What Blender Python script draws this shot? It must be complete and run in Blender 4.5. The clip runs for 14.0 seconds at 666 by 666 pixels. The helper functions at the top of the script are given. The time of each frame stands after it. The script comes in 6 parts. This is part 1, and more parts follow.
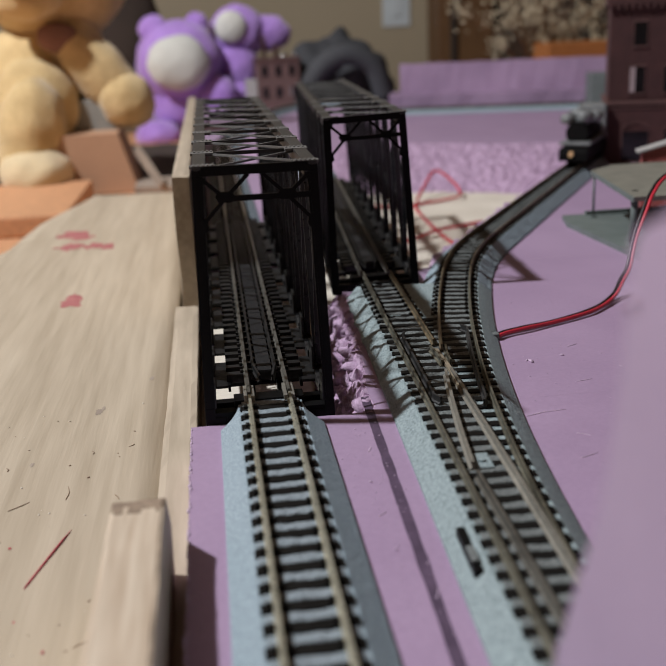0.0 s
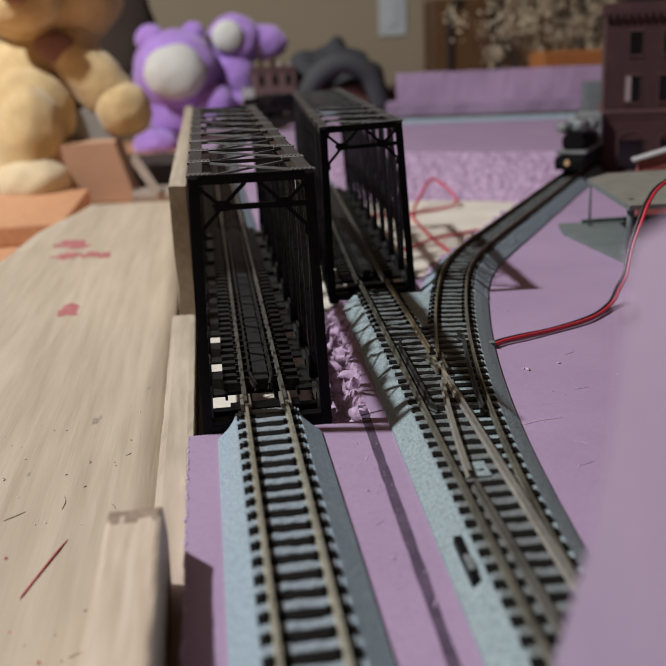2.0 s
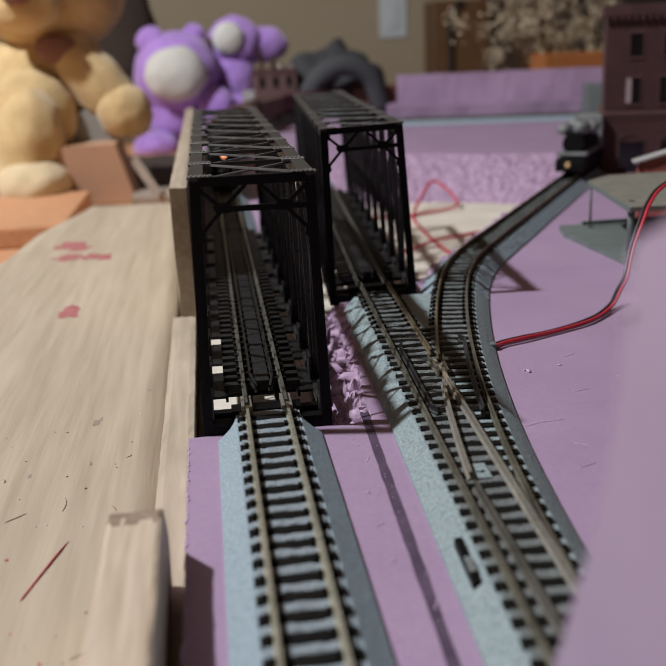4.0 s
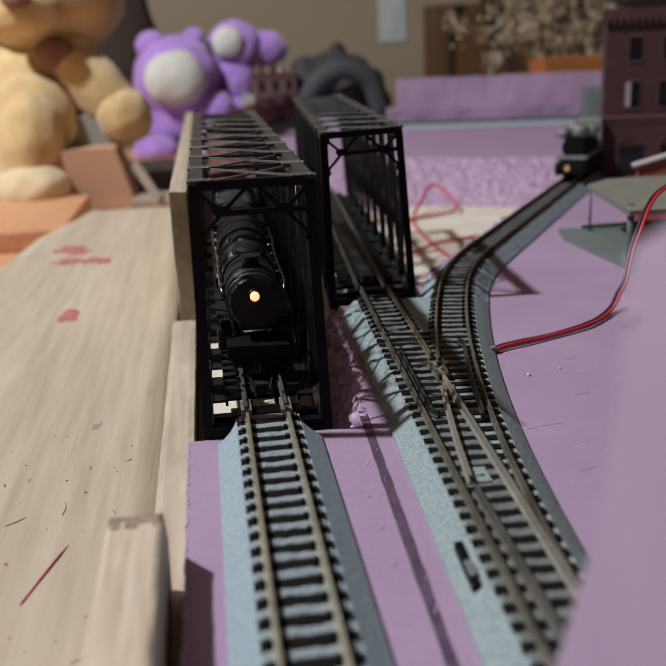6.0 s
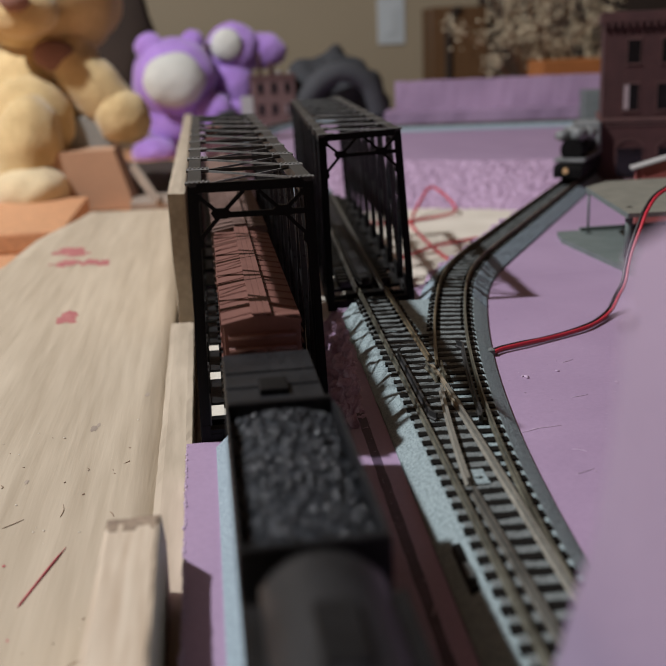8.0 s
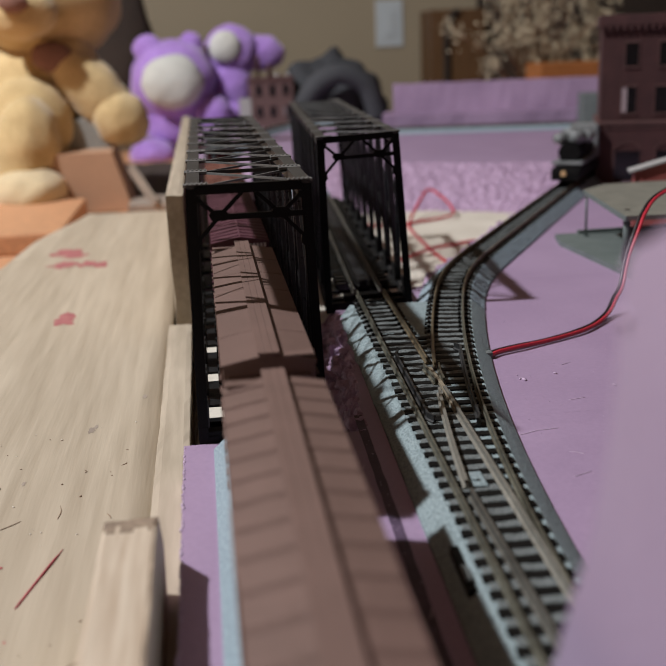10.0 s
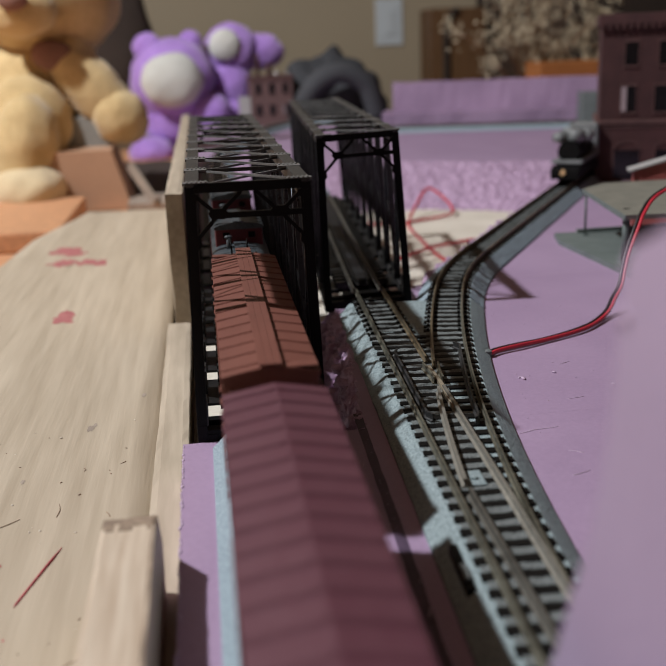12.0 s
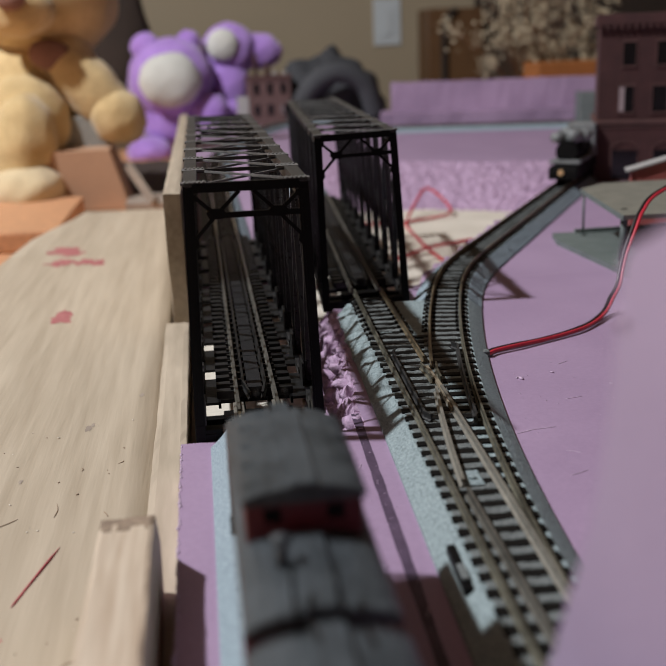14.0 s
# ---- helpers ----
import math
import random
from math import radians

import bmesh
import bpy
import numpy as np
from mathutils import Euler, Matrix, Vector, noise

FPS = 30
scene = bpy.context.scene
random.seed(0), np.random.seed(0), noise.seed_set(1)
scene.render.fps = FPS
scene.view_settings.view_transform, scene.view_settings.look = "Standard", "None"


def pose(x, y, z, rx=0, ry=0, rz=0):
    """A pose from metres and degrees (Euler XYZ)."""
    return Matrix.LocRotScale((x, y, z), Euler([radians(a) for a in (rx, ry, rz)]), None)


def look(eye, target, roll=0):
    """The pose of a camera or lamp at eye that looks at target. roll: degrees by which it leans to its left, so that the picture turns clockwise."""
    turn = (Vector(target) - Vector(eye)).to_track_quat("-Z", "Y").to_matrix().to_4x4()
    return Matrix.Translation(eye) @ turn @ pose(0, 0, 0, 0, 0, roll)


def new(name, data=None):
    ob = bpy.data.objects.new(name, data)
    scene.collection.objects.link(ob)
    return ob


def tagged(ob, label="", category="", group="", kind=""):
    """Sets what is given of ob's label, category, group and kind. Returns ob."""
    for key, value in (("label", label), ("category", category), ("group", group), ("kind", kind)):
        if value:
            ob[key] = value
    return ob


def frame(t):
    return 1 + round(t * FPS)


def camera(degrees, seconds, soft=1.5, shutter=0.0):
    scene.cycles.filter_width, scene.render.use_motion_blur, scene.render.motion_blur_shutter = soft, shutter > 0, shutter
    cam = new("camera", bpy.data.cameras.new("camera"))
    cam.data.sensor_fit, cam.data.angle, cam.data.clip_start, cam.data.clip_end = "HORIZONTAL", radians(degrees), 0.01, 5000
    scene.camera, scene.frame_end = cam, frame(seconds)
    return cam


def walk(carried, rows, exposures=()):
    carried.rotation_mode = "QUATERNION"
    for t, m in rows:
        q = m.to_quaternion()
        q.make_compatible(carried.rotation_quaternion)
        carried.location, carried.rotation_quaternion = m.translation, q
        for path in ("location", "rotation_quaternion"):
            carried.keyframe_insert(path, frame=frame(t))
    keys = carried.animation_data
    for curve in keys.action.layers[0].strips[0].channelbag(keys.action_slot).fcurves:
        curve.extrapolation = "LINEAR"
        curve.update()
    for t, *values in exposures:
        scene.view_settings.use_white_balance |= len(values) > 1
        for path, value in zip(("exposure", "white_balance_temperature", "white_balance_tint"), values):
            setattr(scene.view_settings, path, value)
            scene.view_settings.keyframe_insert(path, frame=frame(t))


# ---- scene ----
# camera: it rests beside the track and sags a little as it films
MM = 0.001
EYE = (-9.53 * MM, -216.76 * MM, 82.79 * MM)
cam = camera(37.82, 14.0, soft=0.7, shutter=0.4)
cam.data.dof.use_dof = True
cam.data.dof.focus_distance = 0.258
cam.data.dof.aperture_fstop = 20.0
# seconds, turn to the right, tilt downwards, lean (degrees)
AIM = [
    (0, 6.622, 17.222, -2.524),
    (0.5, 6.660, 17.093, -2.558),
    (1, 6.785, 16.933, -2.532),
    (1.5, 6.815, 16.808, -2.502),
    (2, 6.837, 16.729, -2.524),
    (2.5, 6.827, 16.692, -2.497),
    (3, 6.801, 16.691, -2.513),
    (5.5, 6.825, 16.437, -2.587),
    (6, 6.825, 16.402, -2.574),
    (6.5, 6.829, 16.379, -2.554),
    (7, 6.853, 16.371, -2.532),
    (7.5, 6.895, 16.340, -2.546),
    (8, 6.933, 16.282, -2.481),
    (10.5, 7.080, 16.155, -2.345),
    (11, 7.092, 16.165, -2.339),
    (11.5, 7.120, 16.187, -2.288),
    (12, 7.118, 16.242, -2.251),
    (12.5, 7.171, 16.246, -2.239),
    (13, 7.198, 16.230, -2.218),
    (13.5, 7.271, 16.243, -2.193),
    (14, 7.241, 16.250, -2.201),
]


def aim(turn, tilt, lean):
    yaw, pit = radians(turn), radians(tilt)
    way = Vector((math.sin(yaw) * math.cos(pit), math.cos(yaw) * math.cos(pit), -math.sin(pit)))
    return look(EYE, Vector(EYE) + way, lean)


walk(cam, [(t, aim(a, b, c)) for t, a, b, c in AIM])

# light: a bare hanging bulb up to the left, a little daylight from a window
world = bpy.data.worlds.new("room_air")
scene.world = world
world.use_nodes = True
air = world.node_tree.nodes["Background"]
air.inputs["Color"].default_value = (1.0, 0.72, 0.55, 1)
air.inputs["Strength"].default_value = 0.006


def lamp(name, at, target, size, watts, colour, shape="DISK", size_y=None):
    data = bpy.data.lights.new(name, "AREA")
    data.shape, data.size, data.energy, data.color = shape, size, watts, colour
    if size_y:
        data.size_y = size_y
    ob = new(name, data)
    ob.matrix_world = look(at, target)
    return ob


bulb = new("hanging_bulb_light", bpy.data.lights.new("hanging_bulb_light", "POINT"))
bulb.data.energy, bulb.data.color, bulb.data.shadow_soft_size = 107, (0.925, 0.945, 0.985), 0.025
bulb.location = (-0.84, 0.17, 1.2)
lamp("window_light", (-2.15, -0.9, 0.72), (0.2, 0.3, 0.0), 1.1, 0.8, (0.66, 0.83, 1.0), "RECTANGLE", 1.2)
scene.view_settings.exposure = 0.0

# ---- materials ----
def surface(name, colour, rough=0.6, metal=0.0, vary=0.15, grain=600.0, blotch=60.0, bump=0.1, tint=None, stretch=(1, 1, 1), coat=0.0, depth=0.0004, spec=0.5, fuzz=0.0, ramp=(0.32, 0.68)):
    """Base colour with blotches and fine grain, roughness that varies, fine relief; scales are per metre."""
    m = bpy.data.materials.new(name)
    m.use_nodes = True
    n, l = m.node_tree.nodes, m.node_tree.links
    b = n["Principled BSDF"]
    b.inputs["Metallic"].default_value = metal
    b.inputs["Coat Weight"].default_value = coat
    b.inputs["Specular IOR Level"].default_value = spec
    b.inputs["Sheen Weight"].default_value = fuzz
    tc, mp = n.new("ShaderNodeTexCoord"), n.new("ShaderNodeMapping")
    mp.inputs["Scale"].default_value = stretch
    l.new(tc.outputs["Object"], mp.inputs["Vector"])
    big, fine = n.new("ShaderNodeTexNoise"), n.new("ShaderNodeTexNoise")
    big.inputs["Scale"].default_value, big.inputs["Detail"].default_value = blotch, 4
    fine.inputs["Scale"].default_value, fine.inputs["Detail"].default_value = grain, 3
    l.new(mp.outputs[0], big.inputs["Vector"]), l.new(mp.outputs[0], fine.inputs["Vector"])
    info = n.new("ShaderNodeObjectInfo")
    add = n.new("ShaderNodeMath")
    add.operation = "MULTIPLY_ADD"
    add.inputs[1].default_value = 0.55
    l.new(big.outputs["Fac"], add.inputs[0])
    half = n.new("ShaderNodeMath")
    half.operation = "MULTIPLY_ADD"
    half.inputs[1].default_value = 0.45
    l.new(fine.outputs["Fac"], half.inputs[0]), l.new(half.outputs[0], add.inputs[2])
    rnd = n.new("ShaderNodeMath")
    rnd.operation = "MULTIPLY_ADD"
    rnd.inputs[1].default_value, rnd.inputs[2].default_value = 0.06, -0.03
    l.new(info.outputs["Random"], rnd.inputs[0]), l.new(rnd.outputs[0], half.inputs[2])
    steps = n.new("ShaderNodeValToRGB")
    c = Vector(colour)
    other = Vector(tint) if tint else c * (1 + vary)
    lo = c * (1 - vary)
    steps.color_ramp.elements[0].position, steps.color_ramp.elements[1].position = ramp
    steps.color_ramp.elements[0].color = (*[max(0, v) for v in lo], 1)
    steps.color_ramp.elements[1].color = (*[min(1, v) for v in other], 1)
    l.new(add.outputs[0], steps.inputs["Fac"]), l.new(steps.outputs["Color"], b.inputs["Base Color"])
    rr = n.new("ShaderNodeMapRange")
    rr.inputs["To Min"].default_value, rr.inputs["To Max"].default_value = max(0.02, rough - 0.1), min(1, rough + 0.1)
    l.new(fine.outputs["Fac"], rr.inputs["Value"]), l.new(rr.outputs[0], b.inputs["Roughness"])
    if bump:
        bp = n.new("ShaderNodeBump")
        bp.inputs["Strength"].default_value, bp.inputs["Distance"].default_value = bump, depth
        l.new(fine.outputs["Fac"], bp.inputs["Height"]), l.new(bp.outputs[0], b.inputs["Normal"])
    return m


def glow(name, colour, strength):
    m = bpy.data.materials.new(name)
    m.use_nodes = True
    b = m.node_tree.nodes["Principled BSDF"]
    b.inputs["Base Color"].default_value = (*colour, 1)
    b.inputs["Emission Color"].default_value = (*colour, 1)
    b.inputs["Emission Strength"].default_value = strength
    return m


PINK = surface("pink_foam_board", (0.335, 0.232, 0.355), 0.55, 0, 0.07, 900, 25, 0.12, tint=(0.385, 0.272, 0.40))
PINK_STAIN = surface("stained_pink_foam", (0.30, 0.205, 0.32), 0.65, 0, 0.18, 700, 14, 0.25, tint=(0.41, 0.285, 0.42), ramp=(0.36, 0.60))
PINK_ROUGH = surface("torn_pink_foam", (0.40, 0.26, 0.39), 0.75, 0, 0.25, 1400, 160, 0.6, tint=(0.56, 0.40, 0.56))
PINK_PALE = surface("pale_cut_foam_face", (0.345, 0.265, 0.385), 0.7, 0, 0.06, 900, 40, 0.1, tint=(0.39, 0.305, 0.43))
SCRATCH = surface("brown_wood_scratch", (0.27, 0.19, 0.13), 0.7, 0, 0.3, 900, 150, 0.1)
PINK_CUT = surface("cut_foam_edge", (0.50, 0.38, 0.50), 0.8, 0, 0.15, 1500, 90, 0.3)
BALLAST = surface("grey_ballast_plastic", (0.26, 0.345, 0.40), 0.8, 0, 0.38, 2300, 5200, 0.8, tint=(0.42, 0.51, 0.56), depth=0.0004, ramp=(0.36, 0.62), spec=0.25)
BALLAST_OLD = surface("greenish_grey_ballast", (0.175, 0.232, 0.243), 0.8, 0, 0.38, 1500, 3600, 0.9, tint=(0.33, 0.40, 0.41), depth=0.0004, ramp=(0.36, 0.62), spec=0.25)
# darker grey ballast, mostly fill between the ties
BALLAST_DARK = surface("dark_grey_ballast", (0.115, 0.13, 0.13), 0.8, 0, 0.45, 2300, 5200, 0.8, tint=(0.22, 0.24, 0.235), depth=0.0004, ramp=(0.36, 0.62), spec=0.25)
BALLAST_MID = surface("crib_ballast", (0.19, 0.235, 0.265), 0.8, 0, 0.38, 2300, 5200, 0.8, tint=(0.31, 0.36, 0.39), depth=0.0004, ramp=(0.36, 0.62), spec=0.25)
TIE = surface("dark_brown_tie", (0.005, 0.0045, 0.0045), 0.55, 0, 0.4, 1500, 200, 0.3, tint=(0.011, 0.010, 0.009), spec=0.12)
RAIL = surface("nickel_silver_rail", (0.55, 0.545, 0.43), 0.30, 0.75, 0.25, 900, 90, 0.08, tint=(0.74, 0.73, 0.60))
FROG = surface("tan_plastic_frog", (0.27, 0.225, 0.16), 0.5, 0.1, 0.3, 900, 120, 0.15)
RAIL_TAN = surface("dull_tan_rail", (0.15, 0.142, 0.11), 0.34, 0.6, 0.35, 900, 80, 0.1, tint=(0.30, 0.288, 0.225))
RAIL_RUST = surface("tarnished_rail", (0.10, 0.078, 0.052), 0.34, 0.6, 0.35, 700, 70, 0.1, tint=(0.34, 0.27, 0.17))
RAIL_DARK = surface("dark_bridge_rail", (0.12, 0.115, 0.10), 0.34, 0.6, 0.35, 700, 60, 0.1, tint=(0.26, 0.25, 0.22), spec=0.4)
RAIL_GREY = surface("worn_grey_rail", (0.36, 0.345, 0.30), 0.38, 0.6, 0.3, 700, 50, 0.1)
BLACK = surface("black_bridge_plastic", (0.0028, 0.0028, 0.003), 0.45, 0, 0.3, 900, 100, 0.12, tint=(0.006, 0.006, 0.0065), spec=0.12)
# same black plastic with light put into the colour: greyer plates, pale lattice highlights
BLACK_TOP = surface("lit_black_plastic", (0.020, 0.020, 0.0205), 0.42, 0, 0.4, 1200, 80, 0.2, tint=(0.042, 0.042, 0.042), spec=0.4)
BRACE = surface("highlit_black_lattice", (0.10, 0.10, 0.10), 0.38, 0, 0.4, 1200, 80, 0.2, tint=(0.20, 0.20, 0.195), spec=0.4)
BRACE_DARK = surface("black_lattice_plastic", (0.016, 0.016, 0.017), 0.3, 0, 0.35, 900, 100, 0.08, tint=(0.03, 0.03, 0.031), spec=0.5)
BLACK_BAR = surface("scuffed_black_plastic", (0.010, 0.010, 0.010), 0.38, 0, 0.4, 1200, 80, 0.2, tint=(0.026, 0.026, 0.026), spec=0.35)
DECK = surface("dark_walkway_plate", (0.010, 0.010, 0.011), 0.45, 0, 0.4, 1800, 900, 0.8, tint=(0.035, 0.035, 0.036), spec=0.35, stretch=(4, 0.5, 1))


def pine(name, colour, tint, knots=0.0):
    """Pale sawn pine: long grain along y, soft stains."""
    return surface(name, colour, 0.65, 0, 0.16, 420, 45, 0.25, tint=tint, stretch=(1, 0.10, 1))


WOOD = pine("pale_pine_board", (0.40, 0.325, 0.235), (0.54, 0.455, 0.345))
PLANK_WOOD = surface("banded_pine_plank", (0.385, 0.312, 0.222), 0.62, 0, 0.08, 330, 70, 0.4, tint=(0.51, 0.43, 0.322), stretch=(1, 0.06, 1), depth=0.0007, ramp=(0.30, 0.66))
WOOD_DARK = pine("weathered_pine_edge", (0.27, 0.215, 0.175), (0.42, 0.35, 0.28))
END_GRAIN = surface("dark_end_grain", (0.20, 0.14, 0.10), 0.8, 0, 0.4, 1500, 300, 0.4, tint=(0.36, 0.27, 0.19))
WOOD_POST = surface("yellowish_pine_post", (0.40, 0.27, 0.165), 0.6, 0, 0.2, 500, 110, 0.25, tint=(0.66, 0.57, 0.45), stretch=(1, 0.06, 1))
BASE = surface("bare_base_board", (0.62, 0.56, 0.46), 0.7, 0, 0.1, 500, 30, 0.1, tint=(0.74, 0.69, 0.59))
RED_PAINT = surface("dried_red_paint", (0.42, 0.07, 0.09), 0.5, 0, 0.3, 900, 200, 0.2)
RED_SMEAR = surface("faded_red_smear", (0.42, 0.10, 0.12), 0.7, 0, 0.25, 900, 200, 0.2, tint=(0.48, 0.20, 0.18))
MARKER = surface("dark_marker_ink", (0.06, 0.036, 0.07), 0.6, 0, 0.3, 900, 120, 0.05, tint=(0.11, 0.07, 0.12))
WIRE_RED = surface("red_wire_sleeve", (0.50, 0.03, 0.05), 0.35, 0, 0.15, 700, 60, 0.05)
WIRE_BLACK = surface("black_wire_sleeve", (0.015, 0.013, 0.014), 0.35, 0, 0.2, 700, 60, 0.05)

ENGINE = surface("black_engine_paint", (0.0045, 0.0046, 0.0052), 0.44, 0.0, 0.3, 900, 120, 0.12, tint=(0.010, 0.0102, 0.0115), spec=0.28)
ENGINE_GREY = surface("graphite_smokebox", (0.012, 0.0125, 0.014), 0.42, 0.0, 0.3, 900, 120, 0.12, tint=(0.024, 0.0245, 0.027), spec=0.35)
COAL = surface("glossy_coal", (0.030, 0.034, 0.040), 0.28, 0, 0.4, 2500, 400, 0.5)
STEEL = surface("bare_steel", (0.45, 0.44, 0.42), 0.35, 1.0, 0.2, 900, 100, 0.1)
BROWN_CAR = surface("boxcar_brown", (0.165, 0.070, 0.055), 0.5, 0, 0.14, 1200, 90, 0.12, tint=(0.20, 0.09, 0.07))
TAN_CAR = surface("faded_brown_car", (0.155, 0.095, 0.077), 0.55, 0, 0.10, 1200, 80, 0.1, tint=(0.185, 0.114, 0.094))
MAROON_CAR = surface("maroon_car", (0.105, 0.031, 0.046), 0.5, 0, 0.12, 1200, 90, 0.1, tint=(0.115, 0.044, 0.058))
ORANGE_CAR = surface("orange_brown_car", (0.165, 0.058, 0.042), 0.5, 0, 0.12, 1200, 90, 0.1, tint=(0.20, 0.075, 0.054))
CABOOSE_RED = surface("caboose_red", (0.115, 0.012, 0.017), 0.45, 0, 0.2, 1200, 90, 0.1)
CABOOSE_ROOF = surface("grey_caboose_roof", (0.030, 0.037, 0.042), 0.42, 0, 0.3, 1200, 150, 0.2, tint=(0.075, 0.088, 0.097))
UNDER = surface("dark_underframe", (0.005, 0.0045, 0.0045), 0.6, 0, 0.3, 900, 100, 0.1, spec=0.15)
WHITE_INK = surface("white_lettering", (0.65, 0.60, 0.58), 0.6, 0, 0.1)
HEADLIGHT = glow("warm_headlight_bulb", (1.0, 0.36, 0.17), 2.1)


# ---- mesh helpers, all in millimetres ----
def box(bm, x0, x1, y0, y1, z0, z1, bev=0.0, mat=0):
    vs = [bm.verts.new((x, y, z)) for x in (x0, x1) for y in (y0, y1) for z in (z0, z1)]
    fs = [bm.faces.new([vs[i] for i in q]) for q in ((0, 1, 3, 2), (4, 6, 7, 5), (0, 4, 5, 1), (2, 3, 7, 6), (0, 2, 6, 4), (1, 5, 7, 3))]
    for f in fs:
        f.material_index = mat
    if bev:
        es = list({e for f in fs for e in f.edges})
        r = bmesh.ops.bevel(bm, geom=es, offset=bev, segments=2, affect="EDGES", profile=0.6)
        for f in r["faces"]:
            f.material_index = mat
    return vs


def bar(bm, a, b, w, h, up=(0, 0, 1)):
    """A straight beam from a to b, w wide and h high."""
    a, b = Vector(a), Vector(b)
    d = (b - a).normalized()
    u = Vector(up)
    if abs(d.dot(u)) > 0.95:
        u = Vector((0, 1, 0))
    s = d.cross(u).normalized() * w / 2
    u = s.cross(d).normalized() * h / 2
    va = [bm.verts.new(a + i * s + j * u) for i, j in ((-1, -1), (1, -1), (1, 1), (-1, 1))]
    vb = [bm.verts.new(b + i * s + j * u) for i, j in ((-1, -1), (1, -1), (1, 1), (-1, 1))]
    for i in range(4):
        bm.faces.new((va[i], va[(i + 1) % 4], vb[(i + 1) % 4], vb[i]))
    bm.faces.new(va[::-1]), bm.faces.new(vb)


def tube(bm, pts, r, seg=8, cap=True):
    """A round tube along points; r is one radius or one for each point."""
    pts = [Vector(p) for p in pts]
    rs = r if isinstance(r, (list, tuple)) else [r] * len(pts)
    rings, side = [], None
    for i, p in enumerate(pts):
        d = (pts[min(i + 1, len(pts) - 1)] - pts[max(i - 1, 0)]).normalized()
        if side is None:
            side = d.cross(Vector((0, 0, 1)) if abs(d.z) < 0.9 else Vector((1, 0, 0))).normalized()
        side = (side - d * side.dot(d)).normalized()
        up = d.cross(side)
        rings.append([bm.verts.new(p + rs[i] * (math.cos(k * math.tau / seg) * side + math.sin(k * math.tau / seg) * up)) for k in range(seg)])
    for a, b in zip(rings, rings[1:]):
        for k in range(seg):
            f = bm.faces.new((a[k], a[(k + 1) % seg], b[(k + 1) % seg], b[k]))
            f.smooth = True
    if cap:
        bm.faces.new(rings[0][::-1]), bm.faces.new(rings[-1])


def ball(bm, c, r, scale=(1, 1, 1), rot=None, sub=2, lump=0.0, mat=0):
    m = Matrix.Translation(c) @ (rot.to_matrix().to_4x4() if rot else Matrix()) @ Matrix.Diagonal((r * scale[0], r * scale[1], r * scale[2], 1))
    out = bmesh.ops.create_icosphere(bm, subdivisions=sub, radius=1, matrix=m)
    for v in out["verts"]:
        if lump:
            v.co += (v.co - Vector(c)) * lump * noise.noise(v.co * 2.2 / r)
        for f in v.link_faces:
            f.smooth, f.material_index = True, mat
    return out["verts"]


def prism(bm, outline, z0, z1, mat=0):
    """A flat slab over an outline of (x, y)."""
    lo = [bm.verts.new((x, y, z0)) for x, y in outline]
    hi = [bm.verts.new((x, y, z1)) for x, y in outline]
    n = len(lo)
    fs = [bm.faces.new(lo[::-1]), bm.faces.new(hi)]
    fs += [bm.faces.new((lo[i], lo[(i + 1) % n], hi[(i + 1) % n], hi[i])) for i in range(n)]
    for f in fs:
        f.material_index = mat


def sweep(bm, path, profile, closed=True, caps=True):
    """A profile of (side, height) carried along (x, y, z, heading); side is to the right of the way."""
    rings = []
    for x, y, z, a in path:
        rings.append([bm.verts.new((x + s * math.cos(a), y - s * math.sin(a), z + h)) for s, h in profile])
    n = len(profile)
    for p, q in zip(rings, rings[1:]):
        for k in range(n if closed else n - 1):
            bm.faces.new((p[k], p[(k + 1) % n], q[(k + 1) % n], q[k]))
    if caps and closed:
        bm.faces.new(rings[0][::-1]), bm.faces.new(rings[-1])
    return rings


def mesh(name, bm, *mats):
    bmesh.ops.transform(bm, matrix=Matrix.Scale(MM, 4), verts=bm.verts)
    bmesh.ops.recalc_face_normals(bm, faces=bm.faces)
    me = bpy.data.meshes.new(name)
    bm.to_mesh(me)
    bm.free()
    for m in mats:
        me.materials.append(m)
    return me


def thing(name, label, category, at=(0, 0, 0), turn=0.0, group="", kind=""):
    """An empty at a thing's base; at in millimetres, turn in degrees."""
    ob = new(name)
    ob.empty_display_size = 0.01
    ob.matrix_world = pose(at[0] * MM, at[1] * MM, at[2] * MM, 0, 0, turn)
    return tagged(ob, label, category, group, kind)


def part(name, bm, mats, parent, label=""):
    mats = mats if isinstance(mats, (list, tuple)) else [mats]
    ob = new(name, mesh(name, bm, *mats))
    ob.parent = parent
    return tagged(ob, label) if label else ob


def piece(name, me, parent, m):
    """One of many alike pieces on a shared mesh; m in millimetres."""
    ob = new(name, me)
    ob.parent = parent
    m = m.copy()
    m.translation *= MM
    ob.matrix_local = m
    return ob


def single(name, bm, mats, label, category, group="", kind="", at=(0, 0, 0)):
    mats = mats if isinstance(mats, (list, tuple)) else [mats]
    ob = new(name, mesh(name, bm, *mats))
    ob.location = Vector(at) * MM
    return tagged(ob, label, category, group, kind)


def rough(v, amount, scale, seed=0.0):
    """Shift a point by layered noise."""
    q = Vector((v.x * scale + seed, v.y * scale, v.z * scale))
    return amount * (noise.noise(q) + 0.5 * noise.noise(q * 2.3))


# ---- the layout: foam ground, canyon, wooden frame ----
FOAM, FLOOR = -7.0, -32.0          # top of the foam sheet and of the base board


